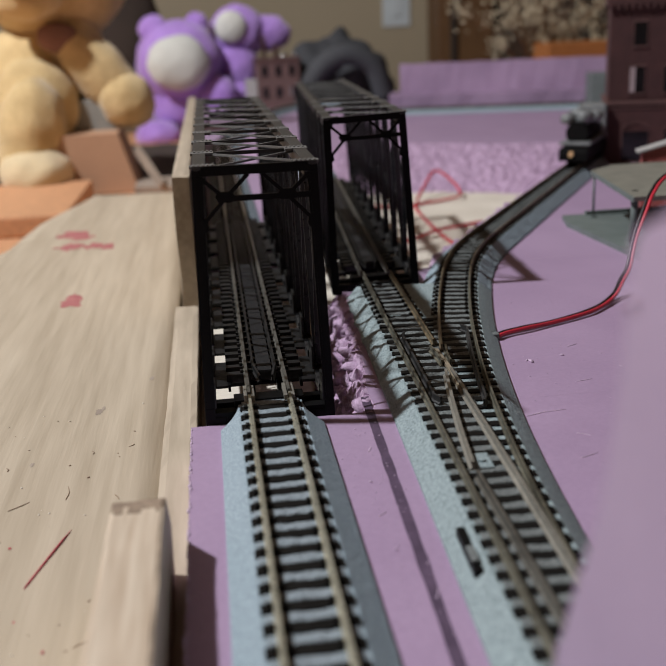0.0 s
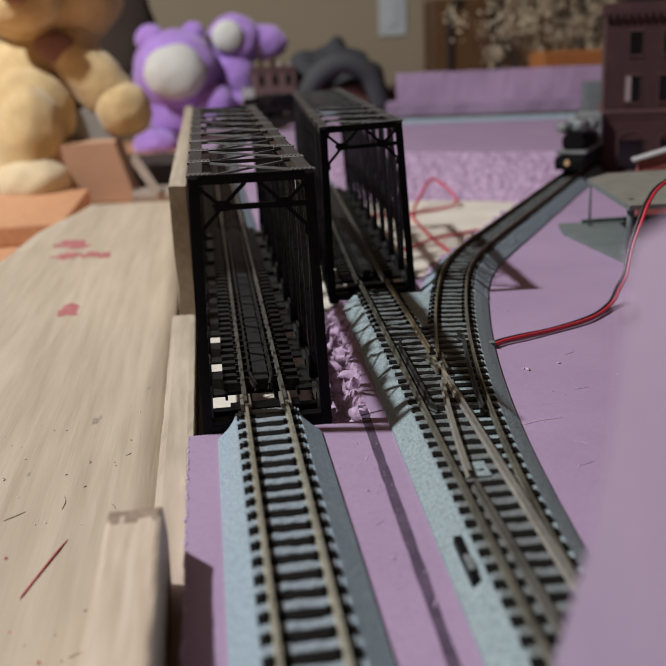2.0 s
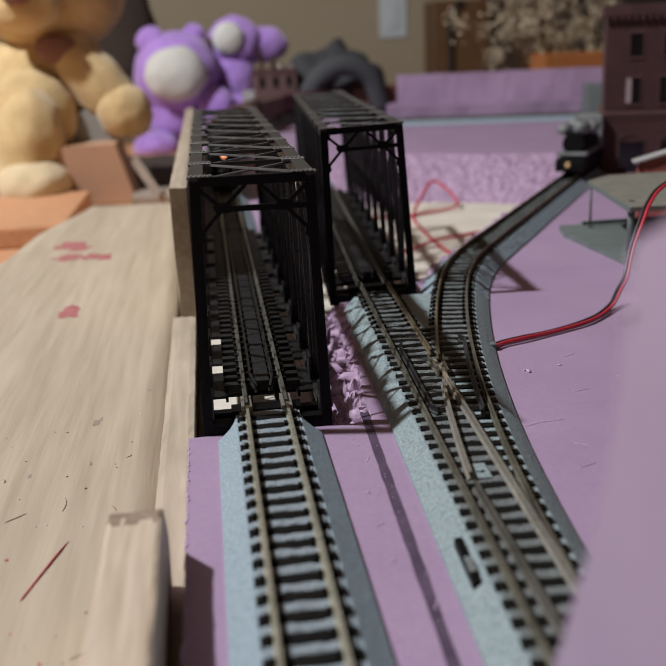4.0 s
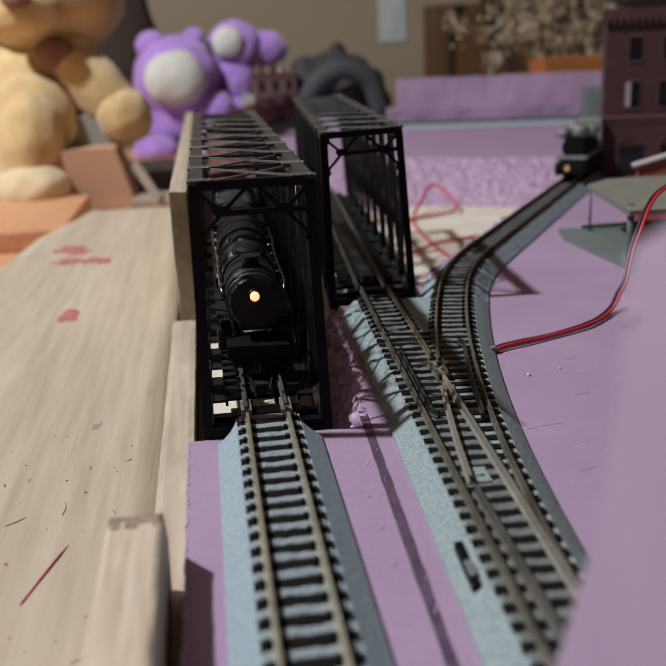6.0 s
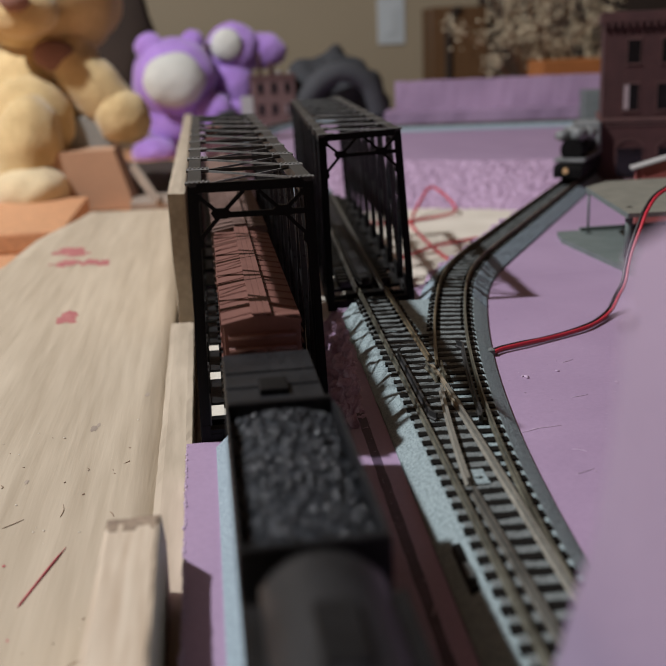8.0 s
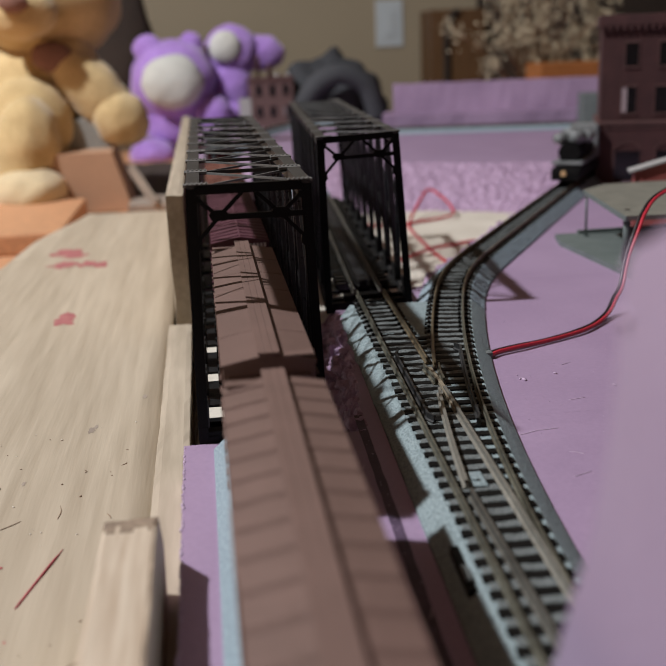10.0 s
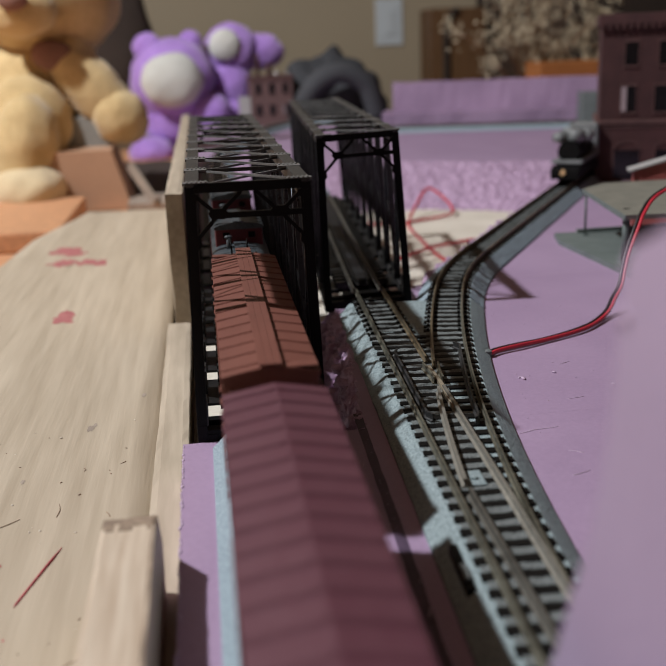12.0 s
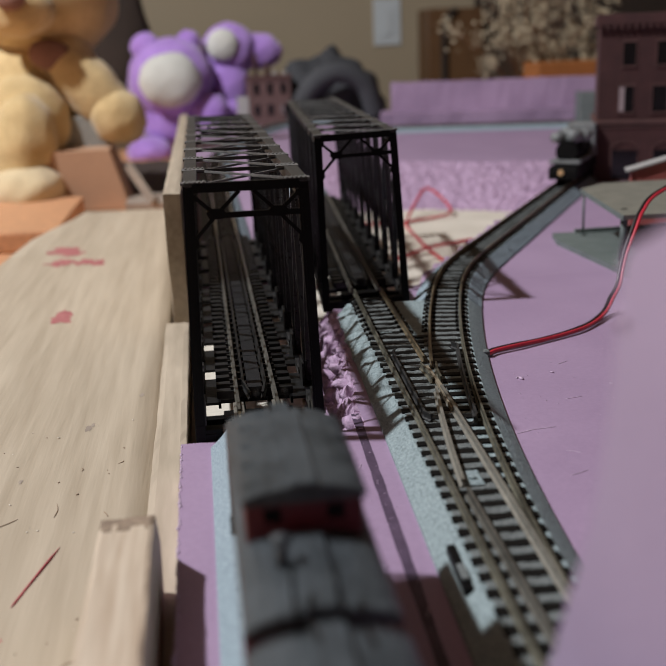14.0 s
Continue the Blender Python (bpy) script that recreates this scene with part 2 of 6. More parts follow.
def arc_path(x, y, heading, legs, z=0.0, step=4.0):
    """Points (x, y, z, heading) along legs of (length, change of heading)."""
    out = [(x, y, z, heading)]
    for length, turn in legs:
        n = max(1, round(length / step)) if turn else max(1, round(length / 12))
        for _ in range(n):
            d, a = length / n, turn / n
            x += d * math.sin(heading + a / 2)
            y += d * math.cos(heading + a / 2)
            heading += a
            out.append((x, y, z, heading))
    return out


MAIN_A = 0.0400                      # heading of the second line, radians to the right
MAIN_0 = (37.5, -100.0)              # where its centre line starts


def main_at(d):
    return (MAIN_0[0] + d * math.sin(MAIN_A), MAIN_0[1] + d * math.cos(MAIN_A), 0.0, MAIN_A)


BRANCH = arc_path(*main_at(-12)[:2], MAIN_A, [(230, 0.248), (66, 0.252), (330, 0.0)])
LOOP = arc_path(0, 253, 0.0, [(270, 0), (442, 0.345), (184, math.pi / 2 - 0.345), (330, 0), (314.16, math.pi / 2), (1000, 0)])


def edge_distance(x, y):
    """How far (mm) a point lies inside the front foam sheet, past its torn bank."""
    # torn bank along the second line, then along the branch
    bank = 25.0 + max(0.0, y - 5) * 0.085 + 1.5 * noise.noise(Vector((y * 0.06, 3.1, 0)))
    if y < 146:
        d = x - bank
        if y > 128:
            d = min(d, max(146 - y - 8, x - 62)) if x < 66 else d
        return d
    best = 1e9
    for px, py, _, a in BRANCH[30:]:
        r = (x - px) * math.cos(a) - (y - py) * math.sin(a)
        f = (x - px) * math.sin(a) + (y - py) * math.cos(a)
        if abs(f) < 8:
            best = min(best, r + 15 + 1.6 * noise.noise(Vector((py * 0.07, 7.7, 0))))
    if best > 1e8:
        return -50.0
    return best


def foam_field(name, xs, ys, inside, label, lumps=3.2, wide=12.0, mats=(PINK, PINK_ROUGH), skirt=0.0):
    """Foam sheet whose edge is torn down to the base board."""
    bm = bmesh.new()
    grid = []
    for y in ys:
        line = []
        for x in xs:
            d = inside(x, y)
            k = min(1.0, max(0.0, -d / wide))
            z = FOAM + (FLOOR - 1 - FOAM) * k
            p = Vector((x, y, z))
            if 0 < k < 1:
                n = noise.noise(Vector((x, y, 5)) * 0.28) + 0.8 * noise.noise(Vector((x, y, 9)) * 0.6) + 0.6 * noise.noise(Vector((x, y, 4)) * 1.1)
                p.z = min(FOAM + 0.4, z + lumps * 1.6 * n)
                p.x += lumps * 0.5 * noise.noise(Vector((x, y, 1)) * 0.4)
                p.y += lumps * 0.5 * noise.noise(Vector((x, y, 2)) * 0.4)
            line.append((bm.verts.new(p), k))
        grid.append(line)
    for r0, r1 in zip(grid, grid[1:]):
        for i in range(len(r0) - 1):
            q = (r0[i], r0[i + 1], r1[i + 1], r1[i])
            if min(v[1] for v in q) >= 1.0:
                continue
            f = bm.faces.new([v[0] for v in q])
            f.material_index = 1 if max(v[1] for v in q) > 0 else 0
            f.smooth = False
    loose = [v for v in bm.verts if not v.link_faces]
    bmesh.ops.delete(bm, geom=loose, context="VERTS")
    return single(name, bm, list(mats), label, "foam board", kind="structure")


def spread(a, b, step):
    n = max(1, round((b - a) / step))
    return [a + (b - a) * i / n for i in range(n + 1)]


def build_ground():
    # base board under everything
    bm = bmesh.new()
    box(bm, -19, 900, -330, 1250, FLOOR - 12, FLOOR, 0)
    single("base_board", bm, BASE, "bare pale base board under the pink foam", "board", kind="structure")
    # clean-cut foam slab that carries the front track
    bm = bmesh.new()
    box(bm, -19.4, 112, -330, 3.6, FLOOR, FOAM)
    single("foam_slab", bm, [PINK], "clean-cut pink foam slab under the front track", "foam board", kind="structure")
    # thin fuzzy cut rim along the slab's edge
    bm = bmesh.new()
    rnd = random.Random(5)
    for y in spread(-130, 2, 1.6):
        s = rnd.uniform(0.3, 0.8)
        ball(bm, (-19.3 + rnd.uniform(-0.2, 0.2), y, FOAM - 0.1), s, (0.6, 1.2, 0.6), sub=1)
    single("foam_crumb", bm, PINK_CUT, "pale crumbs along the foam's cut edge", "foam crumbs", kind="stuff")
    # pale board added in the gap below the front bridge, raised into the light
    bm = bmesh.new()
    box(bm, -16.4, 15.5, 3.7, 149, FLOOR, -20.0, 0.3)
    single("gap_board", bm, BASE, "pale board added below the front bridge, raised to catch light", "board", kind="structure")
    # the right-hand sheet with its torn bank
    foam_field("foam_sheet", spread(10, 44, 0.9) + spread(46, 112, 4), spread(3.55, 150, 1.0),
               edge_distance, "pink foam sheet with a torn bank")
    # torn lumps on the bank's face
    bm = bmesh.new()
    for _ in range(230):
        y, k = rnd.uniform(5, 122), rnd.uniform(0.02, 0.95)
        x = 25.0 + (y - 5) * 0.085 - 12 * k
        ball(bm, (x, y, FOAM - 25 * k + rnd.uniform(-1.2, 0.6)), rnd.uniform(0.9, 2.6), (1, rnd.uniform(0.8, 1.7), rnd.uniform(0.6, 1.1)), Euler((rnd.random(), rnd.random(), rnd.random() * 6)), 2, 0.7)
    single("foam_lump", bm, PINK_ROUGH, "ragged lumps of torn pink foam on the bank", "foam lumps", kind="stuff")
    foam_field("foam_sheet", spread(60, 300, 2.6), spread(150, 470, 2.6), edge_distance, "pink foam sheet with a torn edge beside the branch")
    bm = bmesh.new()
    box(bm, 112, 900, -330, 150, FLOOR, FOAM - 0.02)
    box(bm, 300, 900, 150, 470, FLOOR, FOAM)
    single("foam_sheet", bm, PINK, "flat pink foam sheet", "foam board", kind="structure")
    # the far shore of the canyon
    foam_field("foam_plateau", spread(-18, 420, 3), spread(420, 640, 3),
               lambda x, y: y - (575 - 0.55 * max(0, x - 150) * (1 if x < 300 else 0.7) + 10 * noise.noise(Vector((x * 0.02, 0.5, 0)))),
               "pink foam shore with a carved rough face", lumps=1.1, wide=100)
    bm = bmesh.new()
    box(bm, -18, 900, 640, 1250, FLOOR, FOAM)
    box(bm, 420, 900, 470, 640, FLOOR, FOAM)
    single("foam_plateau", bm, PINK, "wide pink foam plateau", "foam board", kind="structure")
    # the ground under the bridge's far end
    bm = bmesh.new()
    box(bm, -19, 26, 252.2, 520, FLOOR, FOAM, 0.4)
    single("foam_slab", bm, PINK, "pink foam slab under the far track", "foam board", kind="structure")


def build_marker_line():
    bm = bmesh.new()
    rnd = random.Random(2)
    left, right = [], []
    for y in spread(-200, 14, 4):
        x = 24.6 + (y - 12) * 0.034
        w = 1.05 + rnd.uniform(-0.12, 0.12)
        left.append(bm.verts.new((x - w, y, FOAM + 0.06))), right.append(bm.verts.new((x + w, y, FOAM + 0.06)))
    for i in range(len(left) - 1):
        bm.faces.new((left[i], right[i], right[i + 1], left[i + 1]))
    single("marker_line", bm, MARKER, "dark marker line drawn on the pink foam", "marker line")


def plank(name, x0, x1, y0, y1, z0, z1, mats, label, wobble=0.3, nx=4, ny=40, nz=4, seed=0.0, ends=True, slope=0.0):
    """A sawn board with uneven faces and worn edges; end faces take the second material."""
    bm = bmesh.new()
    vs = box(bm, x0, x1, y0, y1, z0, z1)
    for axis, n, a, b in ((1, ny, y0, y1), (0, nx, x0, x1), (2, nz, z0, z1)):
        for i in range(1, n):
            co, no = [0, 0, 0], [0, 0, 0]
            co[axis], no[axis] = a + (b - a) * i / n, 1
            bmesh.ops.bisect_plane(bm, geom=bm.verts[:] + bm.edges[:] + bm.faces[:], plane_co=co, plane_no=no)
    for f in bm.faces:
        f.normal_update()
        c = f.calc_center_median()
        if abs(f.normal.y) > 0.9 and ends:
            f.material_index = 1
        if slope and f.normal.z > 0.9 and c.y > y1 - 4.5 + 2.5 * noise.noise(c * 0.9):
            f.material_index = 1
    for v in bm.verts:
        c = v.co.copy()
        on = sum((abs(c.x - x0) < 1e-4 or abs(c.x - x1) < 1e-4, abs(c.z - z1) < 1e-4, abs(c.y - y0) < 1e-4 or abs(c.y - y1) < 1e-4))
        if on >= 2:
            mid = Vector(((x0 + x1) / 2, c.y, (z0 + z1) / 2))
            v.co += (mid - c).normalized() * (0.35 + rough(c, 0.3, 0.5, seed))
        v.co += Vector((rough(c, wobble * 0.5, 0.08, seed), 0, rough(c, wobble, 0.06, seed + 9)))
        if slope and abs(c.y - y1) < 1e-4:
            v.co.y += min(12.0, z1 - c.z) * slope
    return single(name, bm, list(mats), label, "board", kind="structure")


def plank_top(x, y):
    """Height of the wide plank's uneven face."""
    return -20 + 0.55 * noise.noise(Vector((x * 0.11, y * 0.008, 0))) + 0.4 * noise.noise(Vector((x, y, -20)) * 0.03)


def build_frame():
    plank("frame_board_near", -31.8, -22.3, -330, -57, -40, 5.0, (WOOD_POST, END_GRAIN), "pale pine frame board with a dark sawn end", 0.4, 12, 200, 5, 3, slope=0.72)
    plank("frame_board_low", -27.6, -18.9, -330, 150, -45, -16.0, (WOOD, WOOD_DARK), "rough-sawn low pine frame board beside the bridge", 0.25, 5, 90, 4, 11)
    plank("frame_board_far", -24.8, -18.4, 150, 660, -45, 33.6, (WOOD, WOOD), "tall pine frame board beside the truss bridge", 0.4, 4, 40, 6, 21)
    # wide plank
    bm = bmesh.new()
    outline = [(-27.5, -330), (-27.5, 470), (-92, 480), (-114, 375), (-119, 305), (-175, 80), (-240, -330)]
    prism(bm, outline, -40, -20)
    for axis, a, b, n in ((0, -240, -27.5, 26), (1, -330, 480, 60)):
        for i in range(1, n):
            co, no = [0, 0, 0], [0, 0, 0]
            co[axis], no[axis] = a + (b - a) * i / n, 1
            bmesh.ops.bisect_plane(bm, geom=bm.verts[:] + bm.edges[:] + bm.faces[:], plane_co=co, plane_no=no)
    for v in bm.verts:
        if v.co.z > -25:
            c = v.co
            v.co.z += 0.55 * noise.noise(Vector((c.x * 0.11, c.y * 0.008, 0))) + 0.4 * noise.noise(c * 0.03)
    for f in bm.faces:
        f.smooth = True
    single("wide_plank", bm, PLANK_WOOD, "wide pale pine plank with dents and red paint stains", "plank", kind="structure")


build_ground()
build_marker_line()
build_frame()

# ---- tracks: roadbed, rails and single ties ----
RAIL_SHAPE = [(-0.34, 0.0), (0.34, 0.0), (0.36, -0.5), (0.16, -0.7), (0.16, -1.5), (0.7, -1.75), (0.7, -2.0), (-0.7, -2.0), (-0.7, -1.75), (-0.16, -1.5), (-0.16, -0.7), (-0.36, -0.5)]
BED_SHAPE = [(-12.3, -7.0), (-12.3, -6.2), (-7.7, -2.4), (7.7, -2.4), (12.3, -6.2), (12.3, -7.0)]
GAUGE = 4.85


def offset(path, s):
    return [(x + s * math.cos(a), y - s * math.sin(a), z, a) for x, y, z, a in path]


def roadbed(path, parent, taper_end=False, lumpy=0.0, seed=0.0):
    """Ballast shoulders; slope and top are uneven, the end is chamfered."""
    bm = bmesh.new()
    shape = []
    for (a, b), (c, d) in zip(BED_SHAPE, BED_SHAPE[1:]):
        n = 4 if abs(a - c) > 1 else 1
        shape += [(a + (c - a) * i / n, b + (d - b) * i / n) for i in range(n)]
    shape.append(BED_SHAPE[-1])
    fine = []
    for (x0, y0, z0, a0), (x1, y1, z1, a1) in zip(path, path[1:]):
        n = max(1, round(math.hypot(x1 - x0, y1 - y0) / 2.2))
        fine += [(x0 + (x1 - x0) * i / n, y0 + (y1 - y0) * i / n, z0, a0 + (a1 - a0) * i / n) for i in range(n)]
    fine.append(path[-1])
    rings = sweep(bm, fine, shape)
    last = len(rings) - 1
    for i, ring in enumerate(rings):
        for (s, h), v in zip(shape, ring):
            if h > -6.9:
                v.co.z += 0.08 * noise.noise(v.co * 2.1) + lumpy * noise.noise(v.co * 0.22 + Vector((seed, 0, 0)))
            if lumpy and abs(s) > 8 and h > -6.9:
                v.co.x += 1.6 * lumpy * noise.noise(v.co * 0.3)
            if taper_end and i >= last - 3 and abs(s) > 7.8:
                k = (i - last + 3) / 3
                pull = k * (abs(s) - 7.6) * 0.75
                v.co.x += -math.copysign(pull, s)
    return part("roadbed", bm, BALLAST, parent, "blue-grey speckled ballast roadbed")


def ballast_cribs(path, parent, s0=-6.9, s1=6.9, pitch=5.7, first=0.0, m_fill=None):
    """Raised ballast between the ties."""
    bm = bmesh.new()
    for x, y, z, a in along(path, pitch, first + pitch / 2):
        m = Matrix.Translation((x, y, z)) @ Matrix.Rotation(-a, 4, "Z")
        n = 9
        rows = []
        for j, h in ((-1.5, -2.5), (-1.15, -1.98), (1.15, -1.98), (1.5, -2.5)):
            rows.append([bm.verts.new(m @ Vector((s0 + (s1 - s0) * i / n, j + random.uniform(-0.12, 0.12), h + random.uniform(-0.16, 0.16)))) for i in range(n + 1)])
        for r0, r1 in zip(rows, rows[1:]):
            for i in range(n):
                bm.faces.new((r0[i], r0[i + 1], r1[i + 1], r1[i]))
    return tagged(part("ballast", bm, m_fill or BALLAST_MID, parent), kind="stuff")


def along(path, pitch, first=0.0):
    """Evenly spaced poses on a path."""
    out, left = [], first
    for (x0, y0, z0, a0), (x1, y1, z1, a1) in zip(path, path[1:]):
        d = math.hypot(x1 - x0, y1 - y0)
        while left <= d:
            k = left / d
            out.append((x0 + (x1 - x0) * k, y0 + (y1 - y0) * k, z0 + (z1 - z0) * k, a0 + (a1 - a0) * k))
            left += pitch
        left -= d
    return out


def tie_mesh(half=7.4, wide=2.7, high=1.5):
    bm = bmesh.new()
    box(bm, -half, half, -wide / 2, wide / 2, -1.95 - high, -1.95, 0.18)
    for s in (-GAUGE, GAUGE):                       # rail clips
        for q in (-1, 1):
            box(bm, s + q * 1.15 - 0.42, s + q * 1.15 + 0.42, -0.75, 0.75, -2.0, -1.3)
    return mesh("tie", bm, TIE)


TIE_MESH = tie_mesh()


def ties(path, parent, pitch=5.7, first=0.0, me=None, limit=400):
    for x, y, z, a in along(path, pitch, first)[:limit]:
        piece("tie", me or TIE_MESH, parent, Matrix.Translation((x, y, z)) @ Matrix.Rotation(-a, 4, "Z"))


def rail(path, parent, material=RAIL, label="", slim=1.0):
    bm = bmesh.new()
    sweep(bm, path, [(u * slim, h) for u, h in RAIL_SHAPE])
    return part("rail", bm, material, parent, label)


def joiner(parent, x, y, a=0.0):
    bm = bmesh.new()
    m = Matrix.Translation((x, y, 0)) @ Matrix.Rotation(-a, 4, "Z")
    for s in (-1, 1):
        vs = box(bm, s * 0.9 - 0.42, s * 0.9 + 0.42, -4.5, 4.5, -2.2, -0.7, 0.15)
    bmesh.ops.transform(bm, matrix=m, verts=bm.verts)
    return part("rail_joiner", bm, RAIL_GREY, parent, "grey metal rail joiner")


def straight(y0, y1, x=0.0, step=10):
    return [(x, y, 0.0, 0.0) for y in spread(y0, y1, step)]


def plain_track(name, path, label, tie_first=1.0, taper=False, lumpy=0.0, metal=RAIL, pick=400):
    track = thing(name, label, "model track", kind="")
    roadbed(path, track, taper, lumpy)
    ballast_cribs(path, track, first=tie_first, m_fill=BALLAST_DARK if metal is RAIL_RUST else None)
    for s in (-GAUGE, GAUGE):
        rail(offset(path, s), track, metal, "", 1.0 if metal is RAIL else 0.75)
    ties(path, track, first=tie_first, limit=pick)
    return track


def build_front_track():
    t = plain_track("model_track", straight(-230, 4.2), "straight model track on blue-grey ballast leading to the bridge", 2.4, True)
    for s in (-GAUGE, GAUGE):
        joiner(t, s, 8.2)


def build_turnout():
    """A turnout: straight through to the second bridge, curving off to the right."""
    t = thing("track_turnout", "model railway turnout with worn tan rails on grey ballast", "track turnout")
    main = [main_at(d) for d in spread(-110, 220, 6)]
    lead = [main_at(d) for d in spread(-110, -12, 6)]
    div = [p for p in BRANCH if p[1] < 108]
    bm = bmesh.new()
    # one ballast slab, its right shoulder following the branch
    shape_l = [(-12.3, -7.0), (-12.3, -6.2), (-10, -4.2), (-7.7, -2.4)]
    lead_div = lead[:-1] + div
    rows = []
    fine = along(main, 2.4)
    fine_r = along(lead_div, 2.4)
    for p, q in zip(fine, fine_r):
        if p[1] > 114:
            break
        ring = []
        for s, h in shape_l:
            v = Vector((p[0] + s * math.cos(p[3]), p[1] - s * math.sin(p[3]), h))
            if h > -6.9:
                k = max(0.0, min(1.0, (p[1] - 0) / 30))
                v.x += k * (1.5 * noise.noise(v * 0.25) + 0.6 * noise.noise(v * 0.8))
                v.z += 0.08 * noise.noise(v * 2.1) + k * 0.9 * noise.noise(v * 0.3 + Vector((4, 0, 0)))
            ring.append(bm.verts.new(v))
        for s, h in [(-x, y) for x, y in shape_l[::-1]]:
            v = Vector((q[0] + s * math.cos(q[3]), q[1] - s * math.sin(q[3]), h))
            if h > -6.9:
                v.z += 0.08 * noise.noise(v * 2.1)
            ring.append(bm.verts.new(v))
        rows.append(ring)
    for a, b in zip(rows, rows[1:]):
        for i in range(len(a) - 1):
            bm.faces.new((a[i], a[i + 1], b[i + 1], b[i]))
    bm.faces.new(rows[0][::-1]), bm.faces.new(rows[-1])
    part("roadbed", bm, BALLAST_OLD, t, "grey ballast roadbed with a ragged shoulder")
    # outer stock rails
    rail(offset(main, -GAUGE), t, RAIL_TAN, "worn tan rail", 0.7)
    rail(offset(lead_div, GAUGE), t, RAIL_TAN, "worn tan rail", 0.7)
    # closure rails from the points to the frog, and the rails past it
    rail([p for p in offset(div, -GAUGE) if -46 < p[1] < 14], t, RAIL_GREY, "grey closure rail")
    rail([(x, y, -0.07, a) for x, y, z, a in offset(main, GAUGE) if -108 < y < 14], t, RAIL_GREY, "grey closure rail")
    blade = [(x + (-44 - y) * 0.022, y, -0.1, a - 0.02) for x, y, z, a in offset(main, -GAUGE + 2.5) if -112 < y < -42]
    rail(blade, t, RAIL_DARK, "open point blade")
    rail([p for p in offset(main, GAUGE) if 30 < p[1]], t, RAIL_RUST, "tarnished brown rail", 0.75)
    rail([p for p in offset(div, -GAUGE) if 30 < p[1]], t, RAIL_RUST, "tarnished brown rail", 0.75)
    # frog: a solid wedge and two wing rails
    fx, fy, _, fa = [p for p in offset(main, GAUGE) if p[1] > 17][0]
    bm = bmesh.new()
    prism(bm, [(fx - 0.35, fy + 12), (fx + 0.55, fy + 12), (fx + 0.5, fy - 3), (fx + 0.1, fy - 21), (fx - 1.6, fy - 21), (fx - 0.5, fy - 3)], -1.7, -0.75)
    part("frog", bm, FROG, t, "brown metal frog")
    for q, dx in ((-1, 1.9), (1, -2.1)):
        bm = bmesh.new()
        sweep(bm, [(fx + q * 2.1 + 0.8, fy + 13, 0, q * 0.16), (fx + q * 1.35 + 0.3, fy + 6, 0, q * 0.10), (fx + q * 1.15, fy, 0, 0.05)], [(u * 0.8, h) for u, h in RAIL_SHAPE])
        part("wing_rail", bm, RAIL_TAN, t)
    # guard rails with bent ends
    for line, s in ((main, -GAUGE + 1.9), (lead_div, GAUGE - 1.9)):
        g = [p for p in offset(line, s) if -10 < p[1] < 46]
        bend = math.copysign(1.1, -s)
        a, b = g[0], g[-1]
        g = [(a[0] + bend, a[1] - 2.5, 0, a[3])] + g + [(b[0] + bend, b[1] + 2.5, 0, b[3])]
        bm = bmesh.new()
        sweep(bm, g, [(u * 0.8, h + 0.15) for u, h in RAIL_SHAPE])
        part("guard_rail", bm, BLACK_TOP, t, "black guard rail with bent ends")
    # long ties under both lines
    for i, (p, q) in enumerate(zip(along(main, 5.2, 2.0), along(lead_div, 5.2, 2.0))):
        if p[1] > 104 and q[1] > 104:
            break
        gap = math.hypot(q[0] - p[0], q[1] - p[1])
        if gap < 17:
            x, y, a = (p[0] + q[0]) / 2, (p[1] + q[1]) / 2, (p[3] + q[3]) / 2
            bm = bmesh.new()
            h = 7.4 + gap / 2
            box(bm, -h, h, -1.25, 1.25, -3.4, -1.95, 0.18)
            piece("tie", mesh("tie", bm, TIE), t, Matrix.Translation((x, y, 0)) @ Matrix.Rotation(-a, 4, "Z"))
        else:
            for x, y, z, a in (p, q):
                if y < 108:
                    piece("tie", TIE_MESH, t, Matrix.Translation((x, y, z)) @ Matrix.Rotation(-a, 4, "Z"))
    for x, y, z, a in along([p for p in main if p[1] > 98], 5.7, 4):
        if y < 116:
            piece("tie", TIE_MESH, t, Matrix.Translation((x, y, z)) @ Matrix.Rotation(-a, 4, "Z"))
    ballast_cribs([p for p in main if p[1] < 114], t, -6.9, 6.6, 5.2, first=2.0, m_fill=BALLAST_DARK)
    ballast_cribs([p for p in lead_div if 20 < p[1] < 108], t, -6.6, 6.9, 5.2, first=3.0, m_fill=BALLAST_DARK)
    # throw mechanism: slot with a small black slider in the shoulder
    x, y, z, a = [p for p in main if p[1] > -78][0]
    bm = bmesh.new()
    m = Matrix.Translation((x, y, 0)) @ Matrix.Rotation(-a, 4, "Z")
    box(bm, -10.2, -8.7, -8, 7, -5.2, -2.75, 0.1)
    bmesh.ops.transform(bm, matrix=m, verts=bm.verts)
    slot = part("switch_slot", bm, BLACK, t, "black slot in the ballast shoulder")
    bm = bmesh.new()
    box(bm, -10.1, -8.8, -5.5, -0.5, -2.9, -2.2, 0.2)
    bmesh.ops.transform(bm, matrix=m, verts=bm.verts)
    part("switch_slider", bm, BALLAST_DARK, slot, "grey switch slider")
    bm = bmesh.new()
    x, y, z, a = [p for p in main if p[1] > -44][0]
    m = Matrix.Translation((x, y, 0)) @ Matrix.Rotation(-a, 4, "Z")
    box(bm, -1.4, 2.2, -2.0, 5.0, -2.4, -1.6, 0.2)
    tube(bm, [(0.2, 1, -1.6), (0.2, 1, -1.1)], 0.7, 10)
